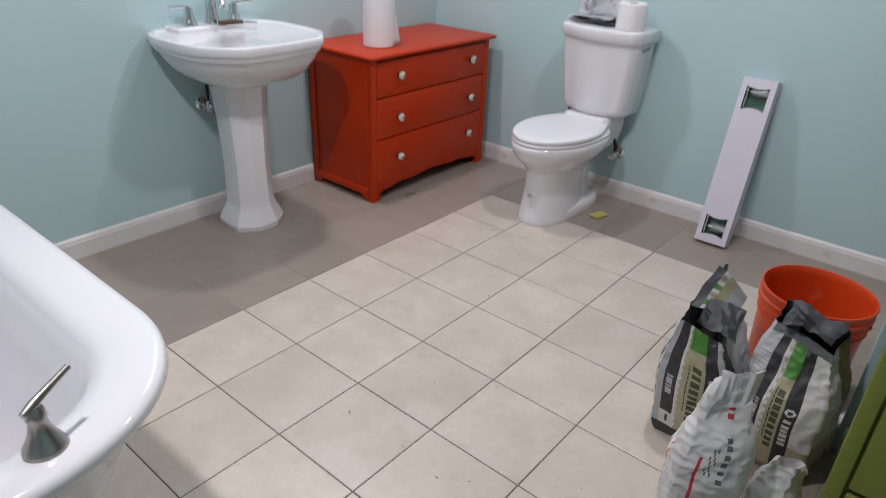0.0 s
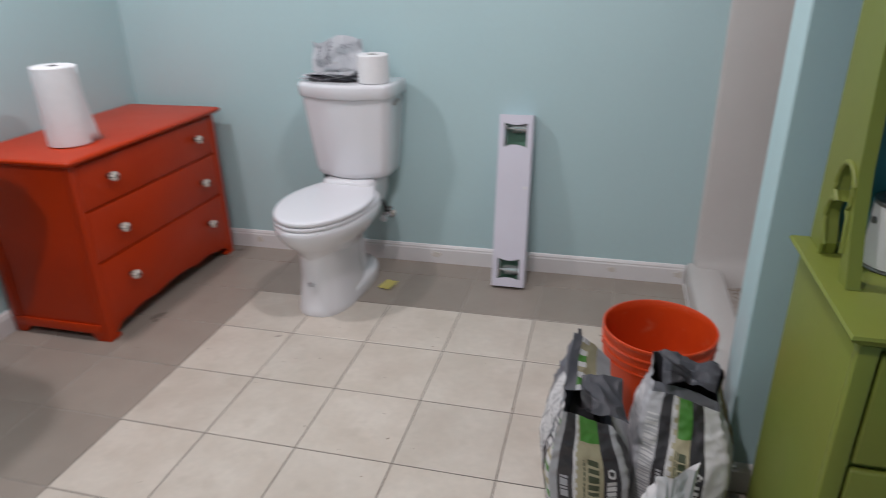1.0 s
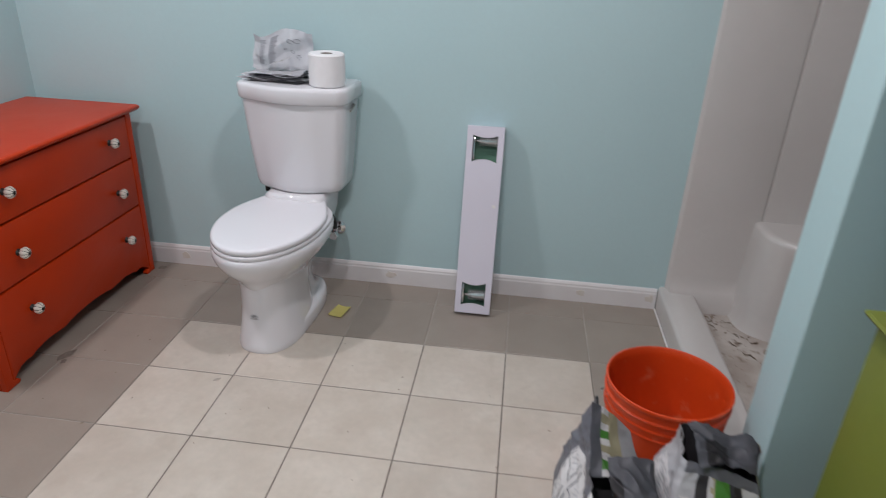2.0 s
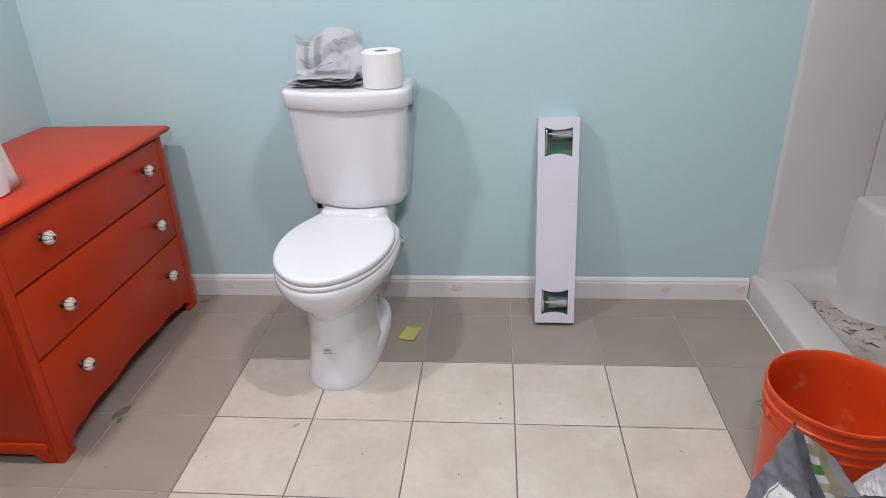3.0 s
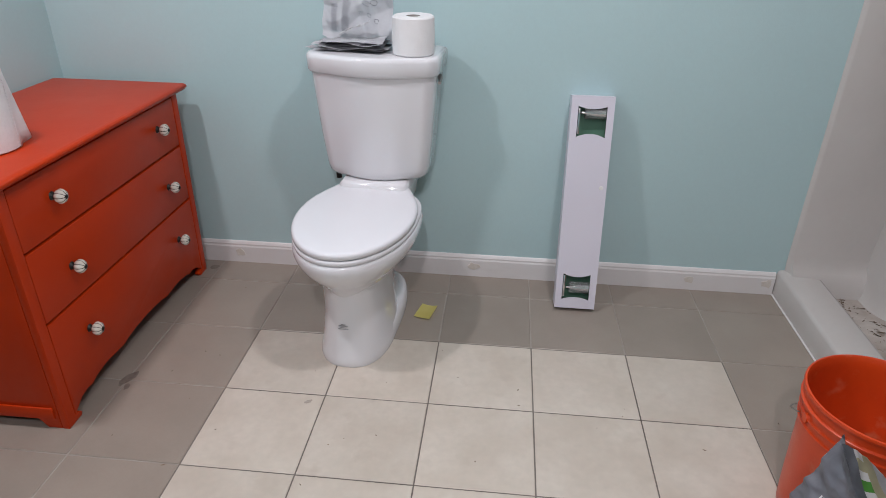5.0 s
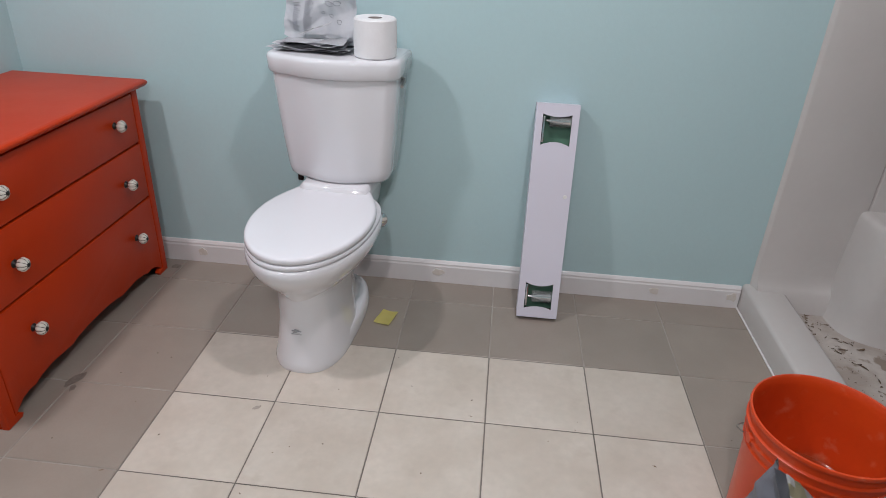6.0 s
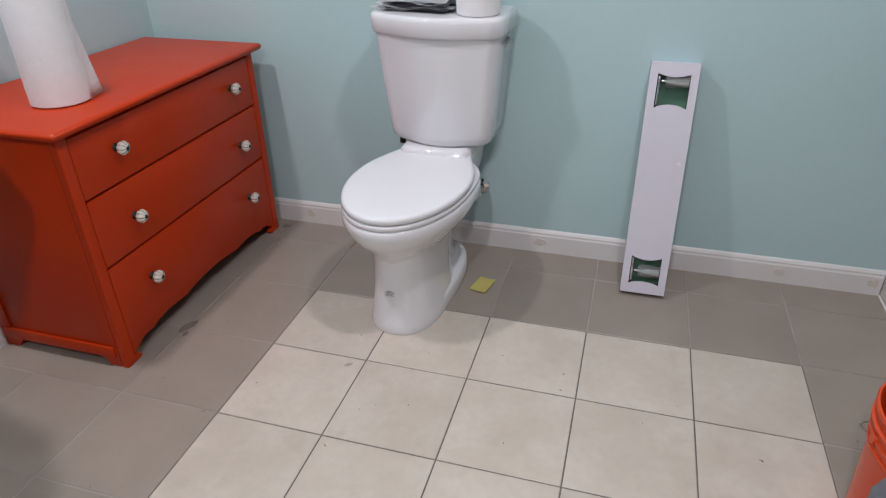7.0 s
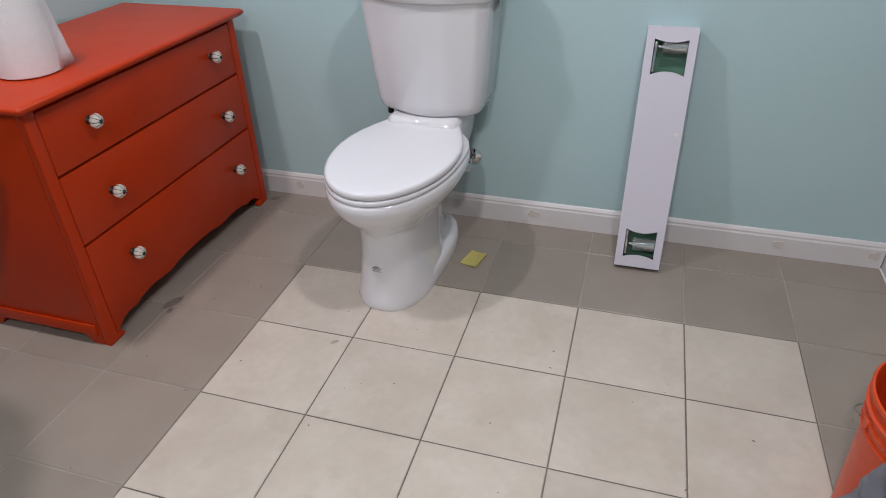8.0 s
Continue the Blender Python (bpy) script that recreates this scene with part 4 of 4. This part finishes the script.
def bucket():
    t = thing("bucket", "orange plastic five-gallon bucket with dried mortar smears", "bucket", (1.634, -0.592, 0))
    prof = ((0.0, 0.004), (0.120, 0.004), (0.126, 0.0), (0.130, 0.004), (0.1335, 0.06), (0.1415, 0.265), (0.1425, 0.285), (0.1475, 0.287), (0.1475, 0.291), (0.1432, 0.293), (0.1440, 0.311), (0.1495, 0.313), (0.1495, 0.317), (0.1450, 0.319),
            (0.1462, 0.338), (0.1525, 0.340), (0.1530, 0.345), (0.1480, 0.348), (0.1490, 0.366), (0.1520, 0.369), (0.1535, 0.374), (0.1520, 0.379), (0.1485, 0.380), (0.1460, 0.376), (0.1440, 0.35), (0.1385, 0.265), (0.129, 0.03), (0.122, 0.010), (0.0, 0.009))
    part("bucket_wall", lathe([(r * 1.04, z * 0.96) for r, z in prof], 64), BUCKET, t, angle=50)
    part("residue", lathe(((0.0, 0.152), (0.06, 0.1515), (0.130, 0.152), (0.1325, 0.154)), 48), WET, t, "dark wet residue at the bottom")
    rnd = random.Random(3)
    for a0, z, w in ((-152, 0.332, 0.020), (-140, 0.334, 0.012), (-168, 0.336, 0.008)):
        bm = bmesh.new()
        pts = []
        for k in range(14):
            a = 2 * math.pi * k / 14
            ang = radians(a0) + math.cos(a) * w / 0.15 * rnd.uniform(0.7, 1.2)
            pts.append((0.1500 * math.cos(ang), 0.1500 * math.sin(ang), z + 0.006 * math.sin(a) * rnd.uniform(0.6, 1.2)))
        inner = [(0.1440 * x / 0.15, 0.1440 * y / 0.15, z2) for x, y, z2 in pts]
        loft([inner, pts], True, True, bm)
        part("mortar_smear", bm, PLASTER, t, "grey dried mortar smear")
    for a in (-178, 2):
        c, s = math.cos(radians(a)), math.sin(radians(a))
        ear = part("handle_ear", lathe(((0.0, 0.010), (0.011, 0.010), (0.013, 0.0)), 14), BUCKET, t)
        ear.matrix_basis = pose(0.1475 * c, 0.1475 * s, 0.302, 0, 90, a)
    # wire bail hanging down on the far side
    arc = []
    for u in np.linspace(-178, 2 + 0, 30):
        k = math.sin(radians(u + 178))
        arc.append((0.163 * math.cos(radians(-u)), 0.163 * math.sin(radians(-u)) + 0.004, 0.304 - 0.10 * k))
    part("wire_handle", tube(arc, 0.0019, 6), NICKEL, t, "thin steel wire handle")
    return t


bucket()


def bag(name, label, place, turn, w, d, h, printing, mats, seed, tops, category="mortar bag", bulge=0.018, wrinkle=0.010, lean=(0, 0), mouth=None, step=0.0036):
    """A standing paper bag. u runs round the four sides (0 front, 1 right, 2 back, 3 left), v up; printing gives the colour at each spot.
    tops gives the height of the upper edge at the four corners; mouth narrows the upper edge."""
    nw, nd, nh = int(w / step), int(d / step), int(h / step)
    per = 2 * (nw + nd)
    bm = bmesh.new()
    grid = []
    info = []
    off = Vector((seed * 5.1, seed * 2.3, seed))
    for j in range(nh + 1):
        v = j / nh
        row = []
        for i in range(per):
            if i < nw:
                f, s = 0, i / nw
                x, y = (s - 0.5) * w, -d / 2
            elif i < nw + nd:
                f, s = 1, (i - nw) / nd
                x, y = w / 2, (s - 0.5) * d
            elif i < 2 * nw + nd:
                f, s = 2, (i - nw - nd) / nw
                x, y = (0.5 - s) * w, d / 2
            else:
                f, s = 3, (i - 2 * nw - nd) / nd
                x, y = -w / 2, (0.5 - s) * d
            c0, c1 = tops[f], tops[(f + 1) % 4]
            top = c0 + (c1 - c0) * s
            z = v * top
            # pinch the corners, fill the belly, close towards the top
            belly = math.sin(min(1.0, v * 1.25) * math.pi) ** 0.7 if v < 0.8 else 0.0
            push = bulge * belly * math.sin(s * math.pi)
            nx, ny = ((0, -1), (1, 0), (0, 1), (-1, 0))[f]
            narrow = 1.0
            if mouth:
                k = max(0.0, (v - mouth[0]) / (1 - mouth[0]))
                near = 0.5 - y / d if len(mouth) > 3 else 0.0
                shut = mouth[1] + (mouth[-1] - mouth[1]) * near if len(mouth) > 3 else mouth[1]
                narrow_x, narrow_y = 1 - (1 - shut) * k ** 1.3, 1 - (1 - mouth[2]) * k ** 1.3
            else:
                narrow_x = narrow_y = 1.0
            foot = 1 - 0.10 * max(0.0, 1 - v * 9) ** 2
            px, py = x * narrow_x * foot + nx * push, y * narrow_y * foot + ny * push
            q = Vector((px * 1.0, py * 1.0, z)) + off
            a = wrinkle * (0.25 + 0.9 * v)
            n1 = noise.noise(q * 9) * 0.9 + (0.5 - abs(noise.noise(q * 17 + Vector((3, 1, 7))))) * 0.8 + (0.4 - abs(noise.noise(q * 38))) * 0.50
            px += nx * a * n1 + 0.5 * a * noise.noise(q * 12 + Vector((9, 0, 0)))
            py += ny * a * n1 + 0.5 * a * noise.noise(q * 12 + Vector((0, 9, 0)))
            z += a * 1.2 * noise.noise(q * 10 + Vector((0, 0, 9))) * v
            px += lean[0] * z
            py += lean[1] * z
            row.append(bm.verts.new((px, py, max(0.0, z))))
            if j == 0:
                info.append((f, s))
        grid.append(row)
    for j in range(nh):
        for i in range(per):
            k = (i + 1) % per
            fc = bm.faces.new((grid[j][i], grid[j][k], grid[j + 1][k], grid[j + 1][i]))
            f, s = info[i]
            ln = nw if f in (0, 2) else nd
            fc.material_index = printing(f, s + 0.5 / ln, (j + 0.5) / nh)
    bm.faces.new(grid[0][::-1]).material_index = printing(0, 0.5, 0.0)
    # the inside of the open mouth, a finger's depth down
    lining, mouth_plug = bmesh.new(), bmesh.new()
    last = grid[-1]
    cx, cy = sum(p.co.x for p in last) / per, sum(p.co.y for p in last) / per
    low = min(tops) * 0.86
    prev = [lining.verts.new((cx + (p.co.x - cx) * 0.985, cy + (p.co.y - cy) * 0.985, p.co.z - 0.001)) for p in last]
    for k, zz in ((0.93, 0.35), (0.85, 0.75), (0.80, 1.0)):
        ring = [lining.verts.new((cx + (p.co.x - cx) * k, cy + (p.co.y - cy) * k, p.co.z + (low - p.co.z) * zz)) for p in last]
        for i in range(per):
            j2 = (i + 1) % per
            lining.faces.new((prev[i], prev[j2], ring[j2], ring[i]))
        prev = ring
    # flat fill across the mouth; a black one stands for the shade inside
    mouth_plug.faces.new([mouth_plug.verts.new(p.co + Vector((0, 0, 0.002))) for p in prev])
    t = thing(name, label, category, place, turn, "mortar bags on the floor" if category == "mortar bag" else "")
    part("paper_sack", bm, mats, t, "", True, 50)
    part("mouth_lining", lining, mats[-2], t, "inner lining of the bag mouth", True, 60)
    part("powder_fill", mouth_plug, mats[-1], t, "flat fill inside the bag mouth", False)
    return t


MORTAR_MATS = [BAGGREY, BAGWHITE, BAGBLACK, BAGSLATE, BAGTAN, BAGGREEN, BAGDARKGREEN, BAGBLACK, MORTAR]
GREY_, WHITE_, BLACK_, SLATE_, TAN_, GREEN_, LETTER_ = range(7)


def bars(a, b, s, v, n, fill, seed):
    """A row of plain blocks standing for lettering: along v from a to b, n blocks; s is 0..1 across."""
    if not a < v < b:
        return False
    p = (v - a) / (b - a) * n
    k = p - math.floor(p)
    return k < fill


def print_narrow(s, v):
    """The narrow printed side: stripe, checked strip, tan field with lettering, stripe with a mark."""
    if v < 0.12:
        return BLACK_
    if s < 0.10:
        return GREY_
    if s < 0.30:
        if v < 0.24:
            return WHITE_ if not (0.14 < s < 0.27 and int(s * 120) % 2 and 0.15 < v < 0.22) else BLACK_
        if 0.15 < s < 0.24 and bars(0.40, 0.56, (s - 0.15) / 0.09, v, 6, 0.75, 1):
            return GREY_
        return BLACK_
    if s < 0.38:
        return WHITE_ if s < 0.335 + 0.03 * (int(v * 34) % 2) else TAN_
    if s < 0.70:
        if v > 0.82:
            return GREEN_
        if 0.50 < s < 0.64 and bars(0.24, 0.72, (s - 0.50) / 0.14, v, 9, 0.72, 2):
            return LETTER_
        if 0.43 < s < 0.46 and 0.30 < v < 0.70 and int(v * 130) % 4:
            return LETTER_
        return TAN_
    if s < 0.93:
        if 0.745 < s < 0.87 and bars(0.34, 0.58, (s - 0.745) / 0.125, v, 6, 0.74, 0):
            return WHITE_
        if (s - 0.81) ** 2 + ((v - 0.63) * 1.6) ** 2 < 0.0035 and (s - 0.81) ** 2 + ((v - 0.63) * 1.6) ** 2 > 0.0010:
            return WHITE_
        return BLACK_
    return GREY_


def print_wide(s, v):
    """The wide side: slate border with a pale framed panel of line drawings."""
    if v < 0.10:
        return BLACK_
    if s > 0.90:
        return WHITE_ if int(v * 22) % 2 else GREEN_ if int(v * 22) % 4 == 0 else TAN_
    if s > 0.78:
        if 0.80 < s < 0.87 and bars(0.62, 0.86, (s - 0.80) / 0.07, v, 6, 0.74, 1):
            return WHITE_
        return BLACK_ if v < 0.7 else SLATE_
    if s < 0.16 or v > 0.90 - 0.25 * (0.5 - s if s < 0.5 else 0):
        return SLATE_
    p, q = (s - 0.16) / 0.62, (v - 0.10) / 0.80
    if p < 0.03 or p > 0.97:
        return SLATE_
    if q > 0.42:
        c, r = p * 2.0, (q - 0.42) * 5.6
        a, b = c - math.floor(c), r - math.floor(r)
        edge = min(a, 1 - a, b, 1 - b)
        if 0.10 < edge < 0.14:
            return SLATE_
        if 0.30 < a < 0.72 and 0.3 < b < 0.7 and (int(a * 23) * 7 + int(b * 19) * 5 + int(c) * 3) % 4 == 0:
            return GREY_
        return WHITE_
    if int(q * 70) % 2 and 0.08 < p < 0.92:
        return GREY_
    return WHITE_


def print_a(f, s, v):
    if f == 0:
        return print_narrow(s, v)
    if f == 3:
        return print_wide(s, v)
    if f == 1:
        return GREY_ if s > 0.2 else BLACK_
    return SLATE_


def print_b(f, s, v):
    if f == 0:
        if v > 0.95:
            return SLATE_
        if s < 0.20:
            return WHITE_ if 0.12 < v < 0.85 and int(v * 150) % 2 and 0.03 < s < 0.17 else GREY_
        if s < 0.34:
            if 0.245 < s < 0.30 and bars(0.42, 0.58, 0.5, v, 6, 0.75, 1):
                return GREY_
            return BLACK_
        if s < 0.42:
            return WHITE_ if s < 0.375 + 0.03 * (int(v * 34) % 2) else TAN_
        if s < 0.60:
            if v > 0.76:
                return GREEN_
            if 0.49 < s < 0.575 and bars(0.24, 0.70, 0.5, v, 9, 0.76, 2):
                return LETTER_
            if 0.445 < s < 0.46 and 0.30 < v < 0.70 and int(v * 130) % 4:
                return LETTER_
            return TAN_
        if s < 0.77:
            if 0.645 < s < 0.725 and bars(0.30, 0.52, 0.5, v, 6, 0.76, 0):
                return WHITE_
            q = ((s - 0.685) * 0.205) ** 2 + ((v - 0.57) * 0.40) ** 2
            if 0.00003 < q < 0.00014:
                return WHITE_
            return BLACK_
        return WHITE_ if v > 0.30 else TAN_
    if f == 1:
        if s > 0.42 and v > 0.55:
            return 7
        return WHITE_ if v > 0.35 and s < 0.6 else TAN_ if s < 0.8 else GREY_
    if f == 3:
        return WHITE_ if 0.2 < v < 0.8 and int(v * 150) % 2 and 0.1 < s < 0.85 else GREY_
    return GREY_


def print_c(f, s, v):
    if f == 0:
        if 0.22 < s < 0.28 and v < 0.55:
            return 2
        if 0.60 < s < 0.70 and bars(0.42, 0.72, (s - 0.60) / 0.10, v, 6, 0.6, 0):
            return 1
        if 0.60 < s < 0.72 and 0.76 < v < 0.84 and int(v * 60) % 2:
            return 2
        if 0.36 < s < 0.50 and 0.45 < v < 0.62 and (int(s * 40) + int(v * 40)) % 3 == 0:
            return 1
    if f == 3 and 0.48 < s < 0.54 and v < 0.6:
        return 2
    return 0


# Last two materials line and fill the mouth; black paints the shade inside.
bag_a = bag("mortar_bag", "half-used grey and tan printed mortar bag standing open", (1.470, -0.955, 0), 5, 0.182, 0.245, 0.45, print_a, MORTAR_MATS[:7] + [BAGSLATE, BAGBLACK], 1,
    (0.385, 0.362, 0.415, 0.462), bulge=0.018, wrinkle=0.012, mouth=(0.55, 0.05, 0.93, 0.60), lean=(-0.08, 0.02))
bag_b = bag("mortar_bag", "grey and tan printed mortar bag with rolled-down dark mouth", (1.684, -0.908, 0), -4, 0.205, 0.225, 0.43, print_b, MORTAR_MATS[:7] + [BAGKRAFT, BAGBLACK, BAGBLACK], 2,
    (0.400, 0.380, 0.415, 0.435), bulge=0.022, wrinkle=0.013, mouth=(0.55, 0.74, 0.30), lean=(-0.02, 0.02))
bag("filler_bag", "crumpled white filler bag with dark red stripes", (1.590, -1.300, 0), 24, 0.142, 0.130, 0.46, print_c, [BAGWHITE, BAGSLATE, BAGRED, BAGWHITE, BAGWHITE], 3,
    (0.45, 0.46, 0.41, 0.40), category="filler bag", bulge=0.016, wrinkle=0.024, mouth=(0.40, 0.42, 0.14), lean=(0.03, -0.03))
bag("filler_bag", "small crumpled white plastic bag beside the cabinet", (1.748, -1.205, 0), -15, 0.078, 0.10, 0.21, lambda f, s, v: 0, [BAGWHITE, BAGWHITE, BAGWHITE], 5,
    (0.21, 0.225, 0.20, 0.19), category="filler bag", bulge=0.014, wrinkle=0.020, mouth=(0.4, 0.62, 0.45))


def crumpled_flap(name, label, mats, parent, corners, seed, amp, printing, curl=0.0, n=40):
    """A creased paper flap spanning four corners: near left, near right, far right, far left."""
    a, b, c, d = (Vector(p) for p in corners)
    off = Vector((seed * 2.1, seed, seed * 0.7))
    bm = bmesh.new()
    rows = []
    for j in range(n + 1):
        row = []
        for i in range(n + 1):
            u, v = i / n, j / n
            p = a * (1 - u) * (1 - v) + b * u * (1 - v) + c * u * v + d * (1 - u) * v
            q = Vector((p.x, p.y, p.z)) + off
            p = p + Vector((0.4 * noise.noise(q * 16 + Vector((5, 0, 0))), 0.4 * noise.noise(q * 16), noise.noise(q * 13) + 0.9 * (0.35 - abs(noise.noise(q * 27))))) * amp
            p.z += curl * (1 - v) ** 2 + 0.5 * amp * math.sin(math.pi * u)
            row.append(bm.verts.new(p))
        rows.append(row)
    for j in range(n):
        for i in range(n):
            bm.faces.new((rows[j][i], rows[j][i + 1], rows[j + 1][i + 1], rows[j + 1][i])).material_index = printing((i + 0.5) / n, (j + 0.5) / n)
    bmesh.ops.solidify(bm, geom=bm.faces[:], thickness=0.0012)
    ob = part(name, bm, mats, parent, label, True, 60)
    ob.matrix_basis = parent.matrix_basis.inverted()
    return ob


FLAP_MATS = [BAGSLATE, BAGWHITE, BAGGREEN, BAGTAN, BAGGREY, BAGBLACK]


def ridge_print(u, v):
    if u < 0.22:
        return 0
    if u < 0.40:
        return (1, 2, 1, 3)[int(v * 9) % 4]
    return 3 if u < 0.62 else 4


crumpled_flap("ridge_fold", "creased upper fold with checked edge strip", FLAP_MATS, bag_a,
              ((1.392, -1.010, 0.402), (1.510, -1.010, 0.380), (1.495, -0.850, 0.392), (1.403, -0.852, 0.466)), 3, 0.009, ridge_print, 0.006)
crumpled_flap("front_fold", "slate folded lip above the opening", FLAP_MATS, bag_a,
              ((1.438, -1.075, 0.392), (1.542, -1.075, 0.362), (1.522, -0.960, 0.410), (1.427, -0.970, 0.418)), 8, 0.020, lambda u, v: 5 if u < 0.22 and v < 0.55 else 0, 0.006)
crumpled_flap("mouth_fold", "dark slate folded lip across the mouth", FLAP_MATS, bag_b,
              ((1.618, -0.972, 0.412), (1.735, -0.962, 0.402), (1.752, -0.850, 0.408), (1.612, -0.850, 0.436)), 5, 0.024, lambda u, v: 5 if 0.15 < u < 0.5 and v < 0.6 else 0, 0.008)

# ---------------- floor ----------------


def floor():
    base = structure("floor", box(LEFT - 0.1, RIGHT + 0.1, FRONT - 0.1, BACK + 0.1, -0.06, -0.0022), GROUT_PALE, "tiled floor, beige field with taupe border", "floor")
    part("field_grout", box(-0.0010, 5 * T + 0.0010, -10 * T - 0.001, 0.0010, -0.03, -0.0018), GROUT, base, "dark grout between beige tiles", False)
    cache = {}

    def tile_mesh(x0, x1, y0, y1, mat):
        key = (round(x1 - x0, 3), round(y1 - y0, 3), mat.name)
        if key not in cache:
            hx, hy, e = (x1 - x0) / 2, (y1 - y0) / 2, 0.0018
            bm = bmesh.new()
            loft([[(sx * (hx - o), sy * (hy - o), z) for sx, sy in ((-1, -1), (1, -1), (1, 1), (-1, 1))] for z, o in ((-0.008, 0), (-0.0012, 0), (0.0, e))], False, True, bm)
            cache[key] = mesh_of("tile", bm, mat, False)
        return cache[key]
    g = 0.0019
    xs = [-0.81, -0.61, -0.305] + [T * i for i in range(10)]
    ys = [0.46, 0.305] + [-T * j for j in range(14)]
    rnd = random.Random(5)
    for i in range(len(xs) - 1):
        for j in range(len(ys) - 1):
            x0, x1, y1, y0 = xs[i], min(xs[i + 1], RIGHT), ys[j], max(ys[j + 1], FRONT)
            if x0 > 1.8 and y0 > -0.9 or x1 - x0 < 0.02:
                continue
            light = -0.01 < x0 and x1 < 5.05 * T and -10.1 * T < y0 and y1 < 0.01
            ob = new("tile", tile_mesh(x0 + g, x1 - g, y0 + g, y1 - g, TILE if light else DARK_TILE))
            ob.parent = base
            ob.location = ((x0 + x1) / 2, (y0 + y1) / 2, rnd.uniform(-0.0003, 0.0003))
    # dark smears beside the dresser and one grey scuff, lying on the tiles
    for x, y, w, d, turn, mat in ((-0.306, -0.300, 0.016, 0.036, -20, STAIN), (-0.292, -0.335, 0.010, 0.018, 10, STAIN), (-0.326, 0.392, 0.018, 0.016, 30, STAIN), (0.262, -0.338, 0.006, 0.014, -50, SCUFF)):
        pts = []
        for k in range(16):
            a = 2 * math.pi * k / 16
            u, v = w * math.cos(a) * rnd.uniform(0.65, 1.15), d * math.sin(a) * rnd.uniform(0.65, 1.15)
            c, q = math.cos(radians(turn)), math.sin(radians(turn))
            pts.append((x + u * c - v * q, y + u * q + v * c))
        structure("floor_stain", slab(pts, -0.0005, 0.0009, "z"), mat, "dark dried smear on the floor tiles" if mat is STAIN else "small grey scuff on a beige tile", "stain")
    # small crumbs and scuffs on the tiles
    bm = bmesh.new()
    for _ in range(70):
        x, y, r, a = rnd.uniform(-0.25, 1.7), rnd.uniform(-1.7, 0.3), rnd.uniform(0.0010, 0.0026), rnd.uniform(0, 6.3)
        l = r * rnd.uniform(1, 3.2)
        vs = [bm.verts.new((x + l * math.cos(a) * c - r * math.sin(a) * s, y + l * math.sin(a) * c + r * math.cos(a) * s, z)) for c, s, z in ((-1, 0, 0.0002), (0, -1, 0.0002), (1, 0, 0.0002), (0, 1, 0.0002), (0, 0, 0.002))]
        for k in range(4):
            bm.faces.new((vs[k], vs[(k + 1) % 4], vs[4]))
    tagged(part("floor_crumbs", bm, DEBRIS, None, "", False), "tiny dark mortar crumbs on the floor tiles", "crumbs", kind="stuff")


floor()
